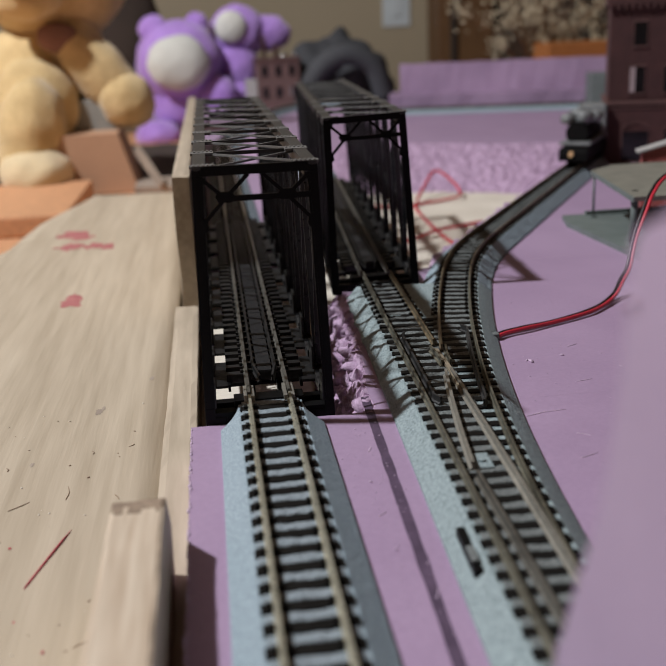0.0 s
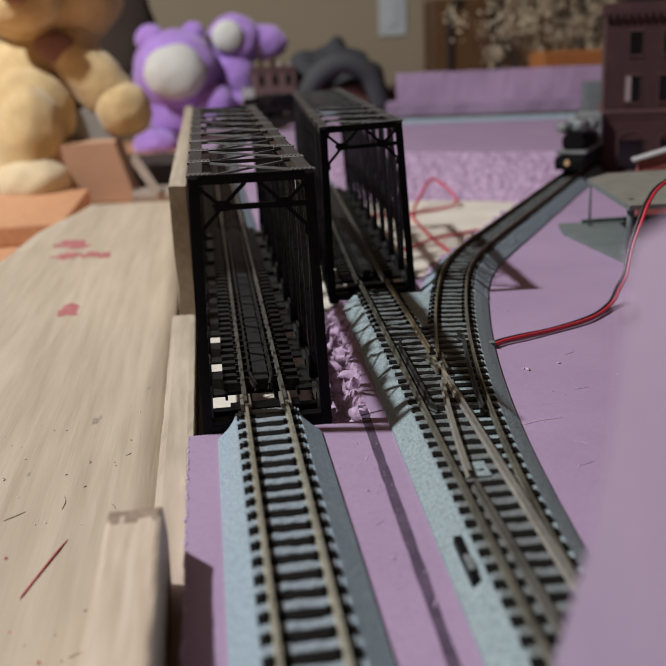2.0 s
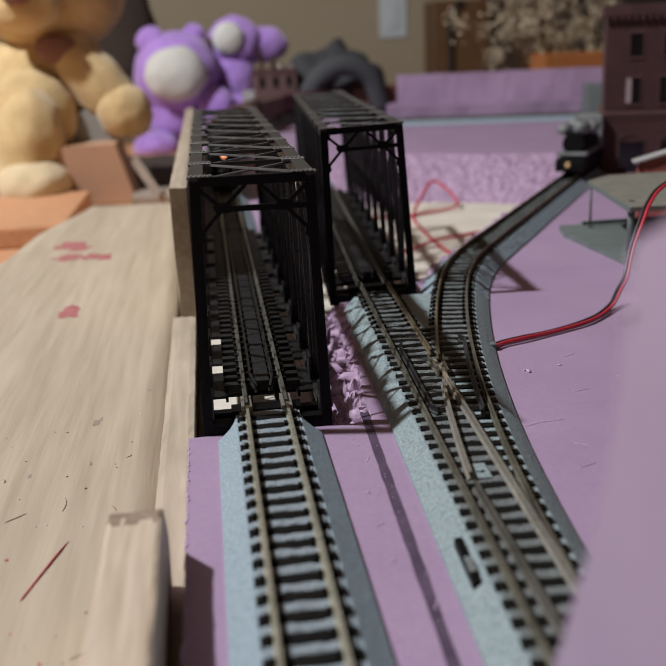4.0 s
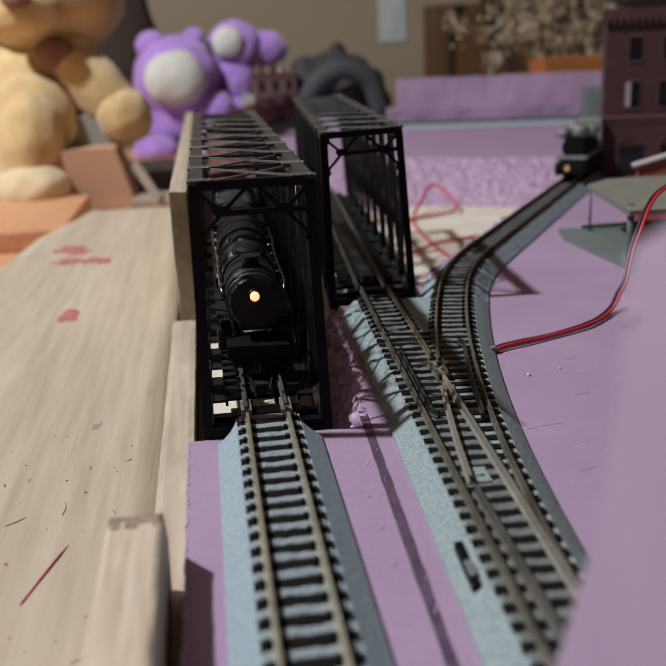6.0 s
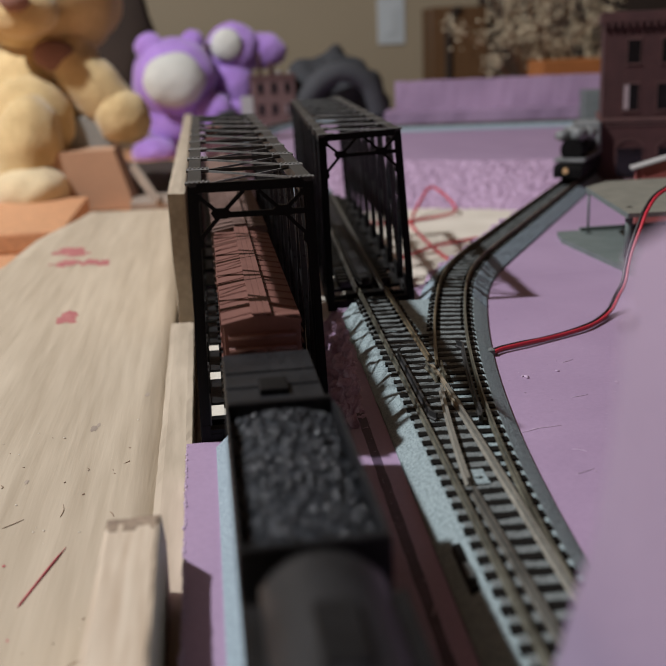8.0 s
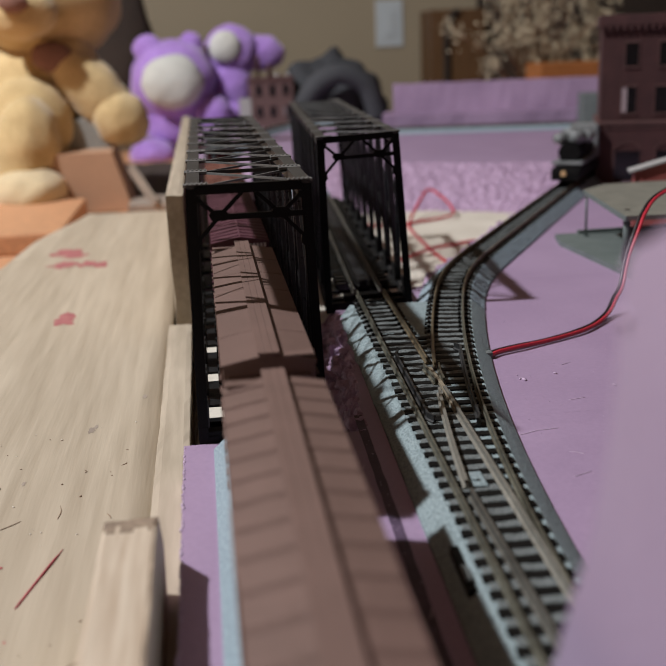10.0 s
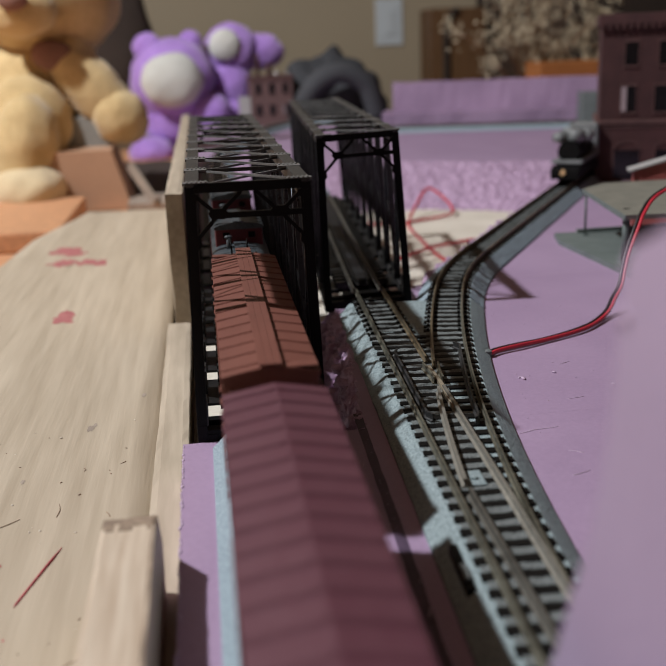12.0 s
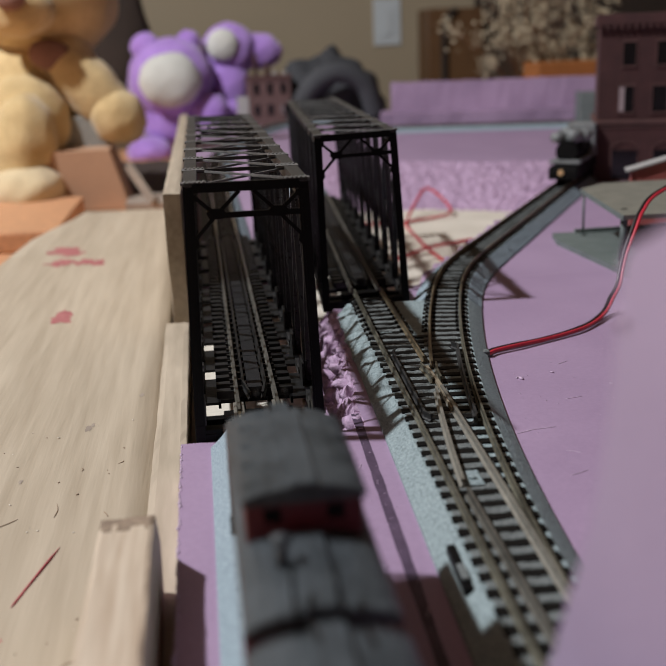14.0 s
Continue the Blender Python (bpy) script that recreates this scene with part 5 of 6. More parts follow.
def build_loose_foam():
    # thick block standing close to the lens; its far end is broken off aslant
    bm = bmesh.new()
    edge = OFFCUT
    fine = []
    for (a, b), (c, d) in zip(edge, edge[1:]):
        n = max(1, round(math.hypot(c - a, d - b) / 2.0))
        for i in range(n):
            y, z = a + (c - a) * i / n, b + (d - b) * i / n
            k = 0.5 if z > -5 and y > -183 else 0.0
            fine.append((y + k * noise.noise(Vector((y, z, 3)) * 0.6), z + k * noise.noise(Vector((y, z, 7)) * 0.6)))
    fine.append(edge[-1])
    prism_side(bm, fine, OFFCUT_X, OFFCUT_X + 4.4)
    single("foam_offcut", bm, PINK_PALE, "thick pink foam offcut with a broken end, standing close up", "foam board")
    bm = bmesh.new()
    ball(bm, (21.4, -149.3, 62.6), 0.75, (1.4, 1, 0.7), sub=2, lump=0.4)
    single("foam_crumb", bm, PINK_CUT, "crumb of foam on the offcut's edge", "foam crumb")
    # stacked strips at the back of the layout, a siding in front of them
    for x, y, z0, z1, deep, lab in ((190, 868, FOAM, 12, 62, "long pink foam strip at the back of the layout"),
                                    (207, 890, 12, 44, 26, "upper pink foam strip stacked at the back of the layout")):
        bm = bmesh.new()
        box(bm, 0, 520, 0, deep, z0, z1)
        for i in range(1, 60):
            bmesh.ops.bisect_plane(bm, geom=bm.verts[:] + bm.edges[:] + bm.faces[:], plane_co=(i * 8.6, 0, 0), plane_no=(1, 0, 0))
        for v in bm.verts:
            v.co.z += 0.9 * noise.noise(v.co * 0.05) * (v.co.z > z0 + 1)
            v.co.y += 1.2 * noise.noise(v.co * 0.06 + Vector((0, 0, x)))
        ob = single("foam_strip", bm, PINK_STAIN, lab, "foam board")
        ob.matrix_world = pose(x * MM, y * MM, 0, 0, 0, -13)
    bm = bmesh.new()
    box(bm, 0, 300, 0, 40, FOAM, 30, 0.8)
    ob = single("grey_block", bm, GREY_PLASTIC, "grey block behind the far siding", "block")
    ob.matrix_world = pose(0.385, 0.775, 0, 0, 0, -13)
    plain_track("model_track", arc_path(178, 856, 1.80, [(420, 0)], step=6), "straight siding on blue-grey ballast at the back", 1.0, False, 0.0, RAIL_TAN, 70)


def build_wires():
    w = thing("wire_pair", "red and black wire pair lying on the pink foam", "wire")
    base = [(70.5, 51.5, -6.0), (74, 54, -5.9), (82, 57.5, -5.8), (90, 61, -6.1), (99, 65, -6.1), (107, 70, -6), (114, 76.5, -6), (121.3, 84, -4.9), (125.1, 88, -1.7), (128.5, 91, 1.8), (131, 94, 6.9), (133.6, 97, 12), (138.5, 102, 19.7), (142.4, 106, 24), (151, 114, 28.3), (170, 125, 33)]
    for name, dx, dy, dz, m in (("red_wire", 0.35, -0.75, 0.2, WIRE_RED), ("black_wire", -0.35, 0.65, 0.0, WIRE_BLACK)):
        bm = bmesh.new()
        pts = smooth_line([(x + dx, y + dy + 0.25 * math.sin(i * 1.9 + dx), z + dz) for i, (x, y, z) in enumerate(base)], 5)
        tube(bm, pts, 0.6, 9)
        part(name, bm, m, w, name.replace("_", " "))
    bm = bmesh.new()
    box(bm, 69.0, 71.2, 50.3, 53.0, -6.9, -4.9, 0.3)
    part("track_feed", bm, BALLAST_DARK, w, "grey feed plug at the roadbed")
    # tangle of red wire in the canyon
    for k, pts in enumerate(([(70, 430, -30.5), (112, 418, -30.5), (133, 425, -30.5), (150, 432, -30), (160, 440, -28.5), (158, 452, -22), (148, 462, -14.5), (138, 452, -22), (128, 432, -29)],
                             [(128, 432, -30.8), (122, 410, -30.8), (119, 360, -31), (118, 311, -31), (120, 282, -31)],
                             [(92, 300, -30), (112, 320, -29), (128, 335, -30), (150, 350, -31)])):
        bm = bmesh.new()
        tube(bm, smooth_line(pts, 6), 1.0, 8)
        single("loose_wire", bm, WIRE_RED, "loose red wire curled in the canyon", "wire", group="loose wires")


def smooth_line(pts, n):
    out, p = [], [Vector(q) for q in pts]
    for i in range(len(p) - 1):
        a, b, c, d = p[max(0, i - 1)], p[i], p[i + 1], p[min(len(p) - 1, i + 2)]
        for k in range(n):
            t = k / n
            out.append(0.5 * ((2 * b) + (c - a) * t + (2 * a - 5 * b + 4 * c - d) * t * t + (3 * b - a - 3 * c + d) * t ** 3))
    out.append(p[-1])
    return out


def build_stains():
    rnd = random.Random(4)
    top = -19.4
    def blot(x, y, rx, ry, m, name, label, cat):
        bm = bmesh.new()
        n = 26
        c = bm.verts.new((x, y, plank_top(x, y) + 0.12))
        ring = []
        for k in range(n):
            w = 1 + 0.75 * noise.noise(Vector((math.cos(k * math.tau / n) * 1.6 + x, math.sin(k * math.tau / n) * 1.6 + y, 2)))
            u, v = x + rx * w * math.cos(k * math.tau / n), y + ry * w * math.sin(k * math.tau / n)
            ring.append(bm.verts.new((u, v, plank_top(u, v) + 0.08)))
        for k in range(n):
            bm.faces.new((c, ring[k], ring[(k + 1) % n]))
        single(name, bm, m, label, cat)
    for cx, cy, n, sx, sy in ((-89.5, 332, 14, 9, 12), (-78, 300, 8, 9, 5), (-87, 296, 6, 6, 4), (-72, 184, 5, 4, 4)):
        for _ in range(n):
            blot(cx + rnd.gauss(0, sx * 0.6), cy + rnd.gauss(0, sy * 0.6), rnd.uniform(1.2, 4.4), rnd.uniform(2.0, 8.0), RED_SMEAR, "paint_stain", "blurred red paint stain on the pine plank", "paint stain")
    bm = bmesh.new()
    line = smooth_line([(x, y, plank_top(x, y) + 0.1) for x, y in ((-53.0, -41), (-51.0, -34), (-48.9, -26.5), (-46.5, -18))], 5)
    tube(bm, line, [0.08] + [0.26] * (len(line) - 4) + [0.14, 0.1, 0.05], 6)
    single("paint_scratch", bm, RED_PAINT, "thin streak of dried red paint on the plank", "paint stain")
    for x, y, r in ((-53, -52, 0.25), (-46, -63, 0.3), (-58.7, -24, 0.3)):
        blot(x, y, r, r * 1.8, RED_PAINT, "paint_stain", "small red paint mark on the plank", "paint stain")
    for _ in range(9):
        x, y, a, ln = rnd.uniform(-76, -36), rnd.uniform(-75, 30), rnd.uniform(-0.5, 1.2), rnd.uniform(2, 8)
        bm = bmesh.new()
        top = plank_top(x, y) - 0.06
        dx, dy = ln * math.sin(a), ln * math.cos(a)
        line = smooth_line([(x, y, top + 0.12), (x + dx * 0.5 + rnd.uniform(-0.6, 0.6), y + dy * 0.5, top + 0.2), (x + dx, y + dy, top + 0.1)], 4)
        tube(bm, line, [0.04] + [rnd.uniform(0.08, 0.16)] * (len(line) - 2) + [0.04], 5)
        single("scratch", bm, SCRATCH, "thin brown scratch in the pine plank", "scratch", group="plank scratches")
    for x, y, r in ((-47.6, 53.5, 0.9), (-33.6, 79.5, 0.7), (-61, 19, 0.5), (-46.5, 56, 0.5)):
        blot(x, y, r, r * 2.6, WOOD_DARK, "dent", "dark dent in the pine plank", "dent")
    for _ in range(38):
        x, y = rnd.uniform(-80, -34), rnd.uniform(-75, 60)
        bm = bmesh.new()
        ball(bm, (x, y, plank_top(x, y) + 0.08), rnd.uniform(0.12, 0.38), (1.5, 0.8, 0.4), Euler((0, 0, rnd.random() * 3)), 1, 0.3)
        single("wood_chip", bm, BASE if rnd.random() < 0.7 else SCRATCH, "tiny wood chip on the plank", "wood chip", group="wood chips")
    for x, y, r in ((74, 30, 0.9), (73.2, 31, 0.5), (84, 33, 0.5), (96, 20, 0.5), (18, -35, 0.3), (18, -63, 0.3)):
        bm = bmesh.new()
        ball(bm, (x, y, FOAM + 0.2), r, (1.6, 0.7, 0.5), Euler((0, 0, x)), 1, 0.5)
        single("foam_crumb", bm, PINK_CUT, "small crumb on the pink foam", "foam crumb", group="foam crumbs")
    # pale scratches and dust on the foam
    for x, y, dx, dy in ((60, -8, 6, 2.2), (63, -6.5, 8, 0.8), (64, -33, 5, 2), (68, -20, 3, -2), (80, 12, 5, 1), (88, 40, 4, 2), (20, -20, 1.2, 3), (17, -50, 2, 1.5), (21.5, -80, 1, 3)):
        bm = bmesh.new()
        line = smooth_line([(x, y, FOAM), (x + dx * 0.5, y + dy * 0.4, FOAM + 0.05), (x + dx, y + dy, FOAM)], 4)
        tube(bm, line, [0.03] + [0.13] * (len(line) - 2) + [0.03], 5)
        single("foam_scratch", bm, PINK_CUT, "pale scratch in the pink foam", "scratch", group="foam scratches")
    bm = bmesh.new()
    for _ in range(420):
        x, y = (rnd.uniform(13, 25), rnd.uniform(-110, 2)) if rnd.random() < 0.35 else (rnd.uniform(62, 150), rnd.uniform(-60, 140))
        ball(bm, (x, y, FOAM + 0.05), rnd.uniform(0.07, 0.2), (1.3, 0.9, 0.5), sub=1)
    single("dust_speck", bm, PINK_CUT, "pale dust specks on the pink foam", "dust", kind="stuff")



build_tower()
build_platform()
build_parked_engine()
build_far_house()
build_loose_foam()
build_wires()
build_stains()

# ---- the room behind the layout ----
WALL = surface("beige_wall_paint", (0.40, 0.335, 0.23), 0.8, 0, 0.05, 300, 3, 0.05)
# unseen ceiling, side walls and floor: dark warm browns chosen to weaken bounced light
CEIL = surface("unseen_warm_ceiling", (0.13, 0.075, 0.045), 0.85, 0, 0.04, 300, 3, 0)
SIDE_WALL = surface("unseen_brown_wall", (0.15, 0.085, 0.05), 0.7, 0, 0.2, 200, 6, 0.1)
ROOM_FLOOR = surface("unseen_brown_floor", (0.16, 0.11, 0.08), 0.95, 0, 0.25, 500, 6, 0.3)
PLUSH_TAN = surface("tan_plush", (0.60, 0.41, 0.18), 0.95, 0, 0.22, 500, 40, 0.6, tint=(0.74, 0.56, 0.28), fuzz=0.4, depth=0.002)
PLUSH_CREAM = surface("cream_plush", (0.66, 0.53, 0.32), 0.95, 0, 0.15, 500, 40, 0.6, fuzz=0.4, depth=0.002)
PLUSH_BROWN = surface("brown_plush_snout", (0.25, 0.13, 0.10), 0.9, 0, 0.2, 500, 40, 0.4)
PLUSH_PURPLE = surface("purple_plush", (0.40, 0.20, 0.66), 0.95, 0, 0.2, 500, 30, 0.6, tint=(0.55, 0.33, 0.82), fuzz=0.5, depth=0.002)
PLUSH_WHITE = surface("white_plush", (0.66, 0.66, 0.60), 0.95, 0, 0.1, 500, 30, 0.6, fuzz=0.4, depth=0.002)
CLOTH_DARK = surface("dark_grey_cloth", (0.035, 0.037, 0.042), 0.9, 0, 0.35, 400, 14, 0.4, tint=(0.075, 0.078, 0.085), depth=0.002)
CARD = surface("brown_cardboard", (0.48, 0.29, 0.18), 0.8, 0, 0.12, 400, 20, 0.1)
# the sunlit peach glow is put into this wood's colour, no sun lamp
ORANGE_WOOD = surface("sunlit_orange_wood", (0.60, 0.31, 0.16), 0.6, 0, 0.2, 300, 15, 0.1, stretch=(1, 0.2, 1))
BLOCK_WOOD = surface("deep_orange_wood", (0.36, 0.13, 0.035), 0.6, 0, 0.2, 300, 15, 0.1, stretch=(1, 0.2, 1))
BROWN_WOOD = surface("brown_cabinet_wood", (0.17, 0.085, 0.035), 0.5, 0, 0.25, 200, 12, 0.1, tint=(0.23, 0.12, 0.05), stretch=(1, 1, 0.15))
DRY_FLOWER = surface("dried_flower", (0.52, 0.42, 0.26), 0.9, 0, 0.4, 500, 40, 0.2, tint=(0.72, 0.62, 0.44))
SWITCH = surface("white_switch_plate", (0.62, 0.68, 0.70), 0.4, 0, 0.04, 200, 20, 0)
DARK = surface("shadowy_dark_brown", (0.05, 0.035, 0.026), 0.9, 0, 0.3, 300, 12, 0.2)
GREY_BOX = surface("grey_printed_box", (0.27, 0.27, 0.25), 0.6, 0, 0.15, 300, 20, 0.05)


def build_shell():
    X0, X1, Y0, Y1, Z0, Z1, T = -2200, 2600, -1700, 2350, -760, 1850, 100
    def slab(name, label, m, *b):
        bm = bmesh.new()
        box(bm, *b)
        return single(name, bm, m, label, "wall", kind="structure")
    slab("floor", "unseen brown floor", ROOM_FLOOR, X0, X1, Y0, Y1, Z0 - T, Z0)
    slab("ceiling", "unseen ceiling, dark brown to keep the bounce low and warm", CEIL, X0 - T, X1 + T, Y0 - T, Y1 + T, Z1, Z1 + T)
    slab("wall_north", "plain beige painted wall", WALL, X0 - T, X1 + T, Y1, Y1 + T, Z0, Z1)
    slab("wall_south", "unseen wall, dark brown to keep the bounce low and warm", SIDE_WALL, X0 - T, X1 + T, Y0 - T, Y0, Z0, Z1)
    slab("wall_east", "unseen wall, dark brown to keep the bounce low and warm", SIDE_WALL, X1, X1 + T, Y0, Y1, Z0, Z1)
    # west wall round a window opening
    for b in ((Y0, -1500, Z0, Z1), (-300, Y1, Z0, Z1), (-1500, -300, Z0, 100), (-1500, -300, 1350, Z1)):
        slab("wall_west", "unseen wall, dark brown to keep the bounce low and warm", SIDE_WALL, X0 - T, X0, b[0], b[1], b[2], b[3])
    # table under the layout
    bm = bmesh.new()
    box(bm, -700, 920, -500, 1300, -85, -45, 3)
    for x in (-640, 860):
        for y in (-440, 1240):
            box(bm, x - 30, x + 30, y - 30, y + 30, Z0, -85)
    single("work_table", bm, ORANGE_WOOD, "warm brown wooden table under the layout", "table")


def build_switch():
    s = thing("light_switch", "white light switch plate on the beige wall", "light switch", (486, 2350, 145))
    bm = bmesh.new()
    box(bm, -35, 35, -6, 0, -57, 57, 2)
    part("plate", bm, SWITCH, s)
    bm = bmesh.new()
    box(bm, -14, 14, -10, -5, -32, 32, 1.5)
    part("rocker", bm, SWITCH, s)


def plush(name, label, balls, mats, back=1.0):
    """A soft toy as one plain mesh of merged soft forms, set back from the layout by a factor."""
    bm = bmesh.new()
    eye = Vector(EYE) / MM
    for c, r, sc, m, *tilt in balls:
        turn = Euler((0, radians(tilt[0]), 0)) if tilt else None
        ball(bm, eye + (Vector(c) - eye) * back, r * back, sc, turn, sub=4, lump=0.07, mat=m)
    return single(name, bm, mats, label, "soft toy")


def build_toys():
    plush("teddy_bear", "large tan plush bear sitting behind the layout", [
        ((-158, 745, 38), 62, (1.0, 0.85, 1.1), 0), ((-140, 735, 136), 58, (1.15, 0.9, 0.9), 0), ((-155, 680, 124), 28, (1.1, 0.8, 0.8), 0),
        ((-156, 655, 132), 9, (1.4, 0.8, 1.0), 2), ((-200, 745, 195), 22, (1, 0.6, 1), 0), ((-85, 745, 192), 22, (1, 0.6, 1), 0),
        ((-101, 700, 55), 25, (0.98, 0.85, 2.1), 0, -41), ((-81, 694, 32), 24, (1.0, 0.9, 1.1), 0, -41), ((-124, 712, 84), 24, (1.1, 0.9, 1.0), 0), ((-230, 715, 55), 25, (0.9, 0.9, 1.8), 0),
        ((-160, 690, 30), 38, (1.0, 0.6, 1.1), 0), ((-163, 668, 6), 33, (0.95, 1.0, 1.5), 0, 12), ((-160, 655, -24), 30, (1.1, 1.3, 0.8), 1), ((-215, 660, -20), 34, (0.8, 1.6, 0.8), 0), ((-134, 690, 88), 12, (1.5, 0.5, 1.1), 2)],
        [PLUSH_TAN, PLUSH_CREAM, PLUSH_BROWN])
    plush("plush_toy", "purple plush toy with a round white belly", [
        ((-36, 880, 58), 46, (1.0, 0.8, 0.95), 0), ((-36, 846, 58), 33, (1.0, 0.55, 0.85), 1), ((-60, 880, 92), 16, (1, 0.7, 1), 0), ((-14, 885, 96), 13, (1, 0.7, 1), 0),
        ((-38, 885, 15), 34, (1.0, 0.8, 0.9), 0), ((-64, 860, -16), 22, (1.1, 1.1, 0.75), 0), ((4, 865, 22), 20, (1.0, 0.9, 1.1), 0), ((-8, 850, -14), 20, (1.1, 1.1, 0.7), 0)],
        [PLUSH_PURPLE, PLUSH_WHITE], 1.22)
    plush("plush_toy", "second purple plush toy with a white muzzle", [
        ((30, 905, 86), 30, (1.0, 0.8, 1.0), 0), ((22, 882, 92), 17, (1.0, 0.5, 1.0), 1), ((26, 900, 48), 26, (1.0, 0.8, 1.15), 0), ((62, 910, 84), 22, (1.2, 0.7, 0.9), 0), ((28, 895, 20), 20, (1, 0.9, 1), 0)],
        [PLUSH_PURPLE, PLUSH_WHITE], 1.22)


def build_heap():
    bm = bmesh.new()
    for c, r, s in (((130, 1090, 15), 60, (0.9, 0.7, 0.85)), ((165, 1100, 25), 58, (0.9, 0.7, 0.95)), ((200, 1090, 5), 46, (0.8, 0.7, 1.0)), ((150, 1110, -30), 90, (1.2, 0.7, 0.6))):
        ball(bm, c, r, s, sub=4, lump=0.35)
    single("folded_jacket", bm, CLOTH_DARK, "dark grey crumpled jacket behind the layout", "jacket")
    bm = bmesh.new()
    tube(bm, smooth_line([(110, 1035, -10), (130, 1030, 35), (165, 1028, 55), (200, 1030, 40), (215, 1035, 0)], 6), 13, 12)
    single("jacket_sleeve", bm, CLOTH_DARK, "dark grey sleeve folded over the jacket", "jacket")
    bm = bmesh.new()
    for c, r, s in (((-155, 1238, 100), 115, (0.75, 0.4, 1.3)),):
        ball(bm, c, r, s, sub=3, lump=0.25)
    single("dark_blanket", bm, DARK, "dark brown blanket bunched beside the soft toys", "blanket")


def build_boxes():
    bm = bmesh.new()
    prism_vertical(bm, [(-160, 7), (-88, 7), (-74, -44), (-186, -44)], 650, 720)
    single("cardboard_box", bm, CARD, "plain brown cardboard box behind the plank", "box")
    bm = bmesh.new()
    box(bm, -142, -92, 690, 720, 2, 34, 1)
    ob = single("small_carton", bm, GREY_BOX, "small grey printed carton", "box")
    bm = bmesh.new()
    box(bm, -420, -112, 470, 640, -45, -30, 2)
    single("wood_shelf", bm, ORANGE_WOOD, "orange-brown wooden board with the sun's glow in its colour", "board")
    bm = bmesh.new()
    bar(bm, (-72, 640, -6), (-52, 610, -35), 4, 7)
    bar(bm, (-75, 640, -40), (-27, 640, -40), 60, 10)
    single("wood_strip", bm, WOOD_DARK, "short wood strip leaning behind the plank", "wood strip")


def build_cabinet():
    c = thing("wooden_cabinet", "brown wooden cabinet with an arched panel by the wall", "cabinet", (565, 2230, -760))
    bm = bmesh.new()
    box(bm, 0, 140, 0, 110, 0, 930, 4)
    part("body", bm, BROWN_WOOD, c)
    bm = bmesh.new()
    # raised tube, its dark colour stands for the shade in a groove
    tube(bm, [(40, -6, 100), (40, -6, 880), (52, -6, 915), (70, -6, 925)], 9, 8)
    part("moulding", bm, DARK, c, "dark line coloured as the groove's shade beside the panel")
    # plain dark slab to the right of the cabinet
    bm = bmesh.new()
    box(bm, 150, 1100, 60, 118, 0, 1500, 4)
    single("dark_doorway", bm, DARK, "dark upright slab beyond the cabinet", "curtain", at=(565, 2230, -760))


def build_flowers():
    f = thing("dried_flowers", "bunch of dried cream flowers on thin stalks", "dried flowers", (425, 1060, FOAM - 25))
    rnd = random.Random(12)
    bm = bmesh.new()
    heads = []
    for _ in range(70):
        x, z, y = rnd.gauss(0, 40), rnd.uniform(75, 190), rnd.gauss(0, 18)
        heads.append((x, y, z))
        tube(bm, smooth_line([(rnd.uniform(-6, 6), rnd.uniform(-4, 4), 0), (x * 0.35, y * 0.4, z * 0.6), (x, y, z)], 4), 0.8, 5)
    part("stalk", bm, BROWN_WOOD, f)
    bm = bmesh.new()
    for x, y, z in heads:
        for _ in range(26):
            p = Vector((x, y, z)) + Vector((rnd.gauss(0, 7), rnd.gauss(0, 7), rnd.gauss(0, 8)))
            r = rnd.uniform(1.2, 3.2)
            m = Matrix.Translation(p) @ Euler((rnd.random() * 6, rnd.random() * 6, 0)).to_matrix().to_4x4() @ Matrix.Diagonal((r, r * 0.8, r * 0.35, 1))
            bmesh.ops.create_icosphere(bm, subdivisions=1, radius=1, matrix=m)
    tagged(part("blossom", bm, DRY_FLOWER, f, "cream dried blossom clusters"), kind="stuff")
    bm = bmesh.new()
    for _ in range(30):
        x, z, y = rnd.gauss(95, 16), rnd.uniform(60, 230), rnd.gauss(10, 14)
        for k in range(26):
            p = Vector((x, y, z)) + Vector((rnd.gauss(0, 6), rnd.gauss(0, 6), rnd.gauss(0, 10)))
            r = rnd.uniform(1.5, 3.4)
            m = Matrix.Translation(p) @ Euler((rnd.random() * 6, rnd.random() * 6, 0)).to_matrix().to_4x4() @ Matrix.Diagonal((r * 0.6, r * 0.6, r * 1.6, 1))
            bmesh.ops.create_icosphere(bm, subdivisions=1, radius=1, matrix=m)
    tagged(part("grass_plume", bm, DRY_FLOWER, f, "pale dried grass plumes"), kind="stuff")
    bm = bmesh.new()
    box(bm, 412, 500, 930, 990, FLOOR, 58, 2)
    single("wooden_block", bm, BLOCK_WOOD, "orange-brown wooden block behind the foam", "block", at=(0, 55, 0))


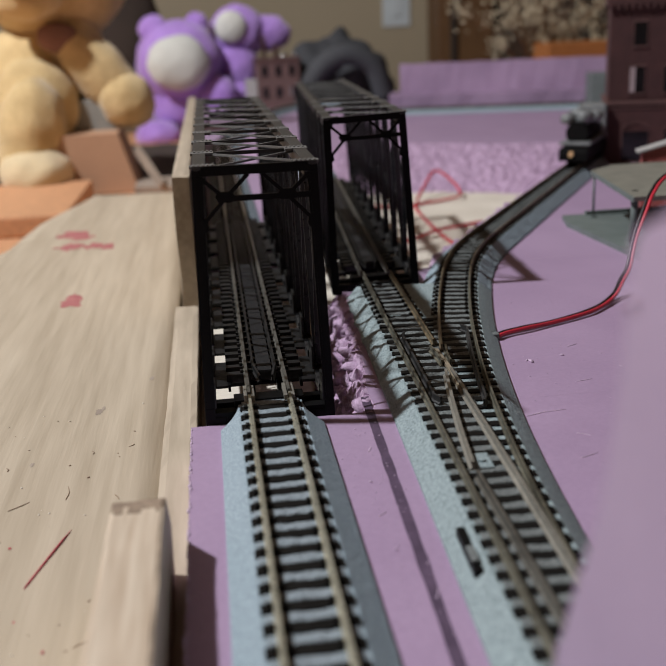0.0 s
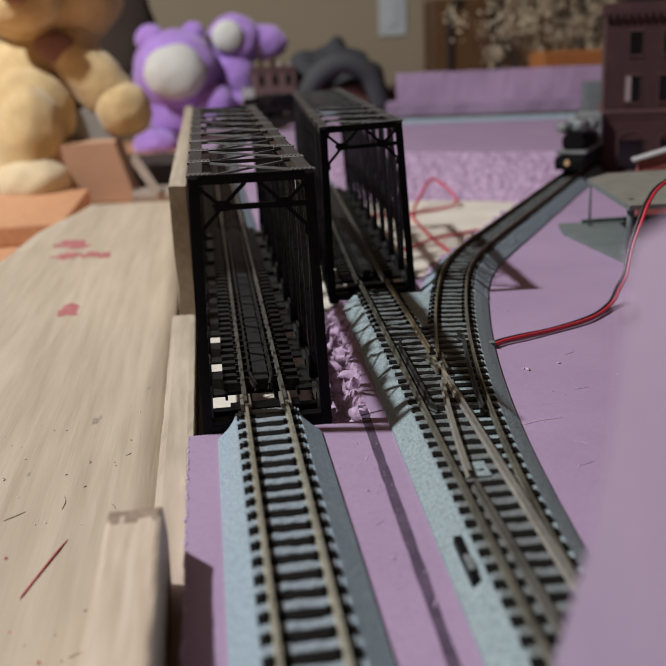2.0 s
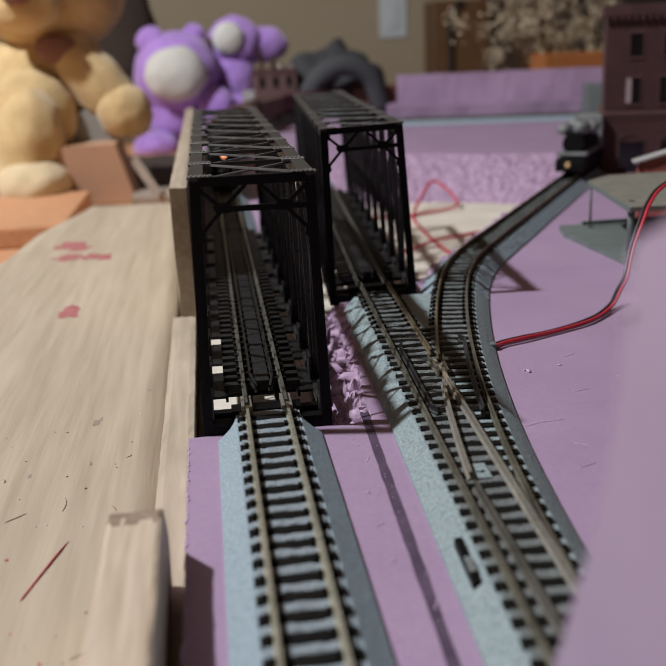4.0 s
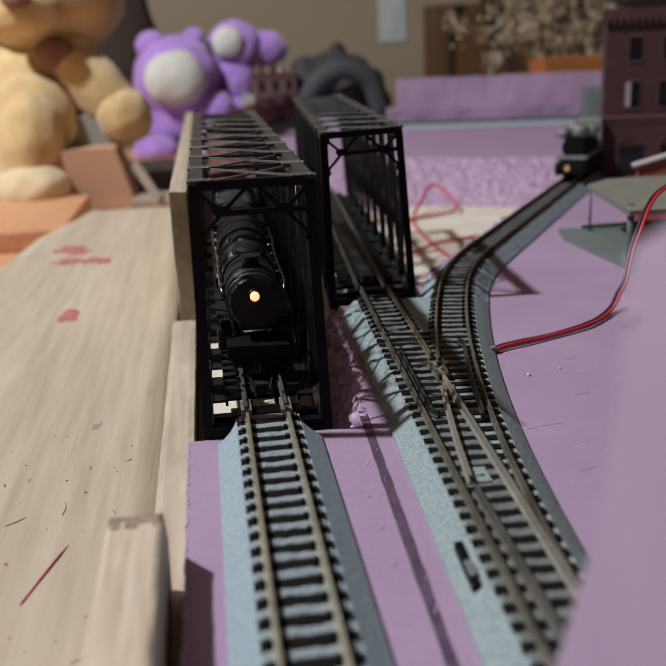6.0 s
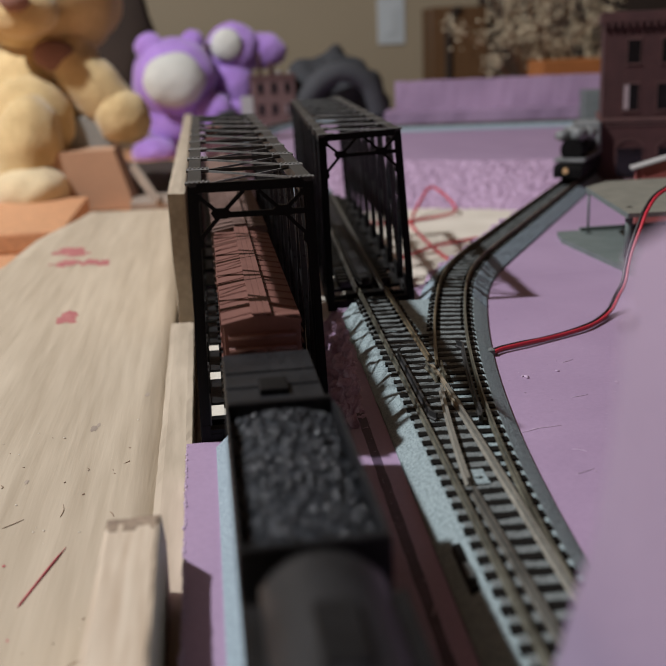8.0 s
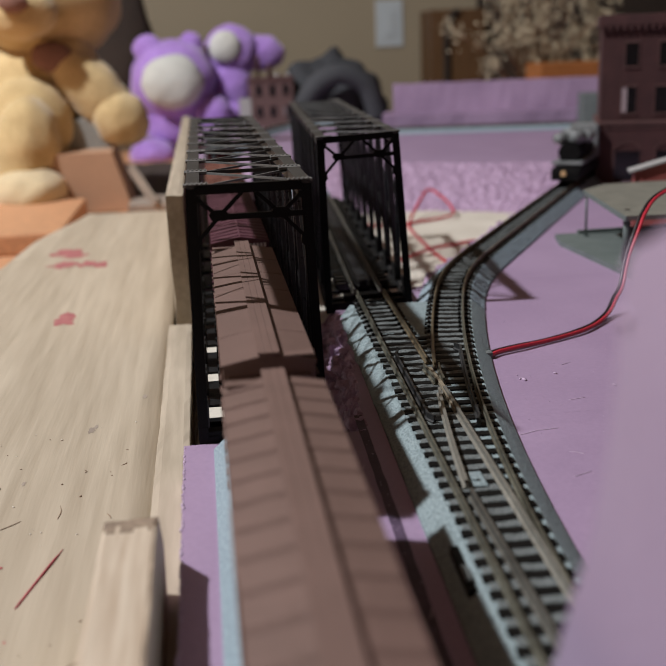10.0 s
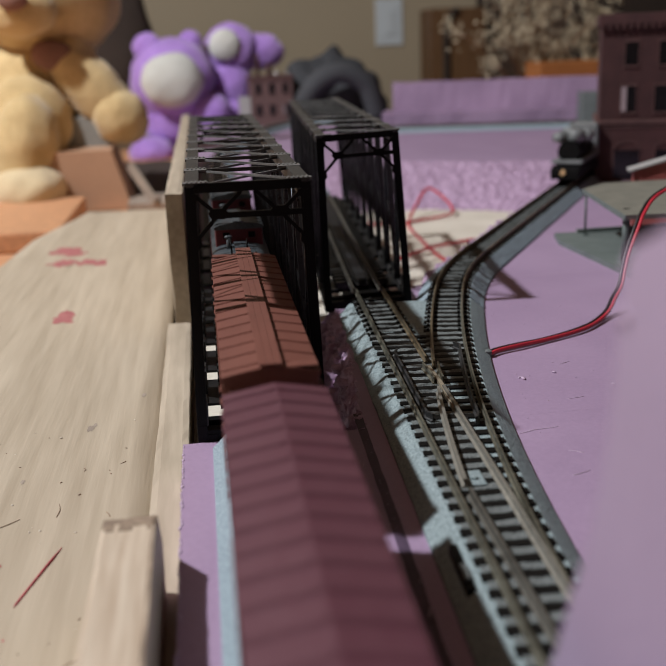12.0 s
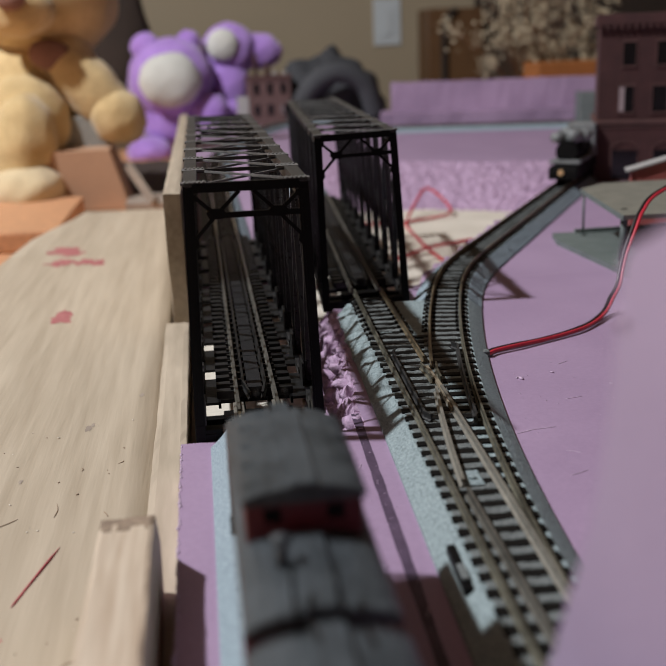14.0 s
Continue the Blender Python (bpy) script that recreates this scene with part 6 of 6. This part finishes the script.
def build_dark_sheet():
    # uneven dark sheet added to darken the table under the soft toys
    bm = bmesh.new()
    rows = [[bm.verts.new((x, y, -41 + 3.0 * noise.noise(Vector((x, y, 0)) * 0.03) + 1.5 * noise.noise(Vector((x, y, 4)) * 0.09))) for x in spread(-112, -21, 7)] for y in spread(676, 1020, 9)]
    for p, q in zip(rows, rows[1:]):
        for i in range(len(p) - 1):
            bm.faces.new((p[i], p[i + 1], q[i + 1], q[i])).smooth = True
    out = bmesh.ops.extrude_face_region(bm, geom=bm.faces[:])
    for v in [g for g in out["geom"] if isinstance(g, bmesh.types.BMVert)]:
        v.co.z = -45
    single("dark_cloth", bm, DARK, "dark brown sheet added as shade on the table behind the plank", "cloth")


build_shell()
build_dark_sheet()
build_switch()
build_toys()
build_heap()
build_boxes()
build_cabinet()
build_flowers()

# ---- what moves ----
RUN = [(253.0 + d, p) for d, p in zip(np.cumsum([0.0] + [math.dist(a[:2], b[:2]) for a, b in zip(LOOP, LOOP[1:])]), LOOP)]


def on_line(s):
    """The place on the train's line, s millimetres back from the bridge's near end."""
    if s <= 253:
        return Vector((0, s, 0))
    for (s0, p), (s1, q) in zip(RUN, RUN[1:]):
        if s <= s1:
            k = (s - s0) / (s1 - s0)
            return Vector((p[0] + (q[0] - p[0]) * k, p[1] + (q[1] - p[1]) * k, 0))
    p, q = RUN[-2][1], RUN[-1][1]
    d = (Vector(q[:3]) - Vector(p[:3])).normalized()
    return Vector(q[:3]) + d * (s - RUN[-1][0])


def headlight_place(t):
    """How far the headlight still is from the bridge's near end at t seconds."""
    if t >= 5.3:
        u = t - 10
        return -0.0279 * u ** 3 + 0.540 * u ** 2 - 134.48 * u - 514.7
    u = 5.3 - t
    if u < 1:
        return 132.9 + 141.2 * u + 38.0 * u * u
    return 312.1 + 217.2 * (u - 1)


def motions():
    times = [i * 0.25 for i in range(57)]
    for v, middle, arm in VEHICLES:
        rows = []
        for t in times:
            s = headlight_place(t) + middle
            a, b = on_line(s - arm), on_line(s + arm)
            way = b - a
            c = (a + b) / 2
            rows.append((t, pose(c.x * MM, c.y * MM, 0, 0, 0, math.degrees(math.atan2(-way.x, way.y)))))
        walk(v, rows)


motions()
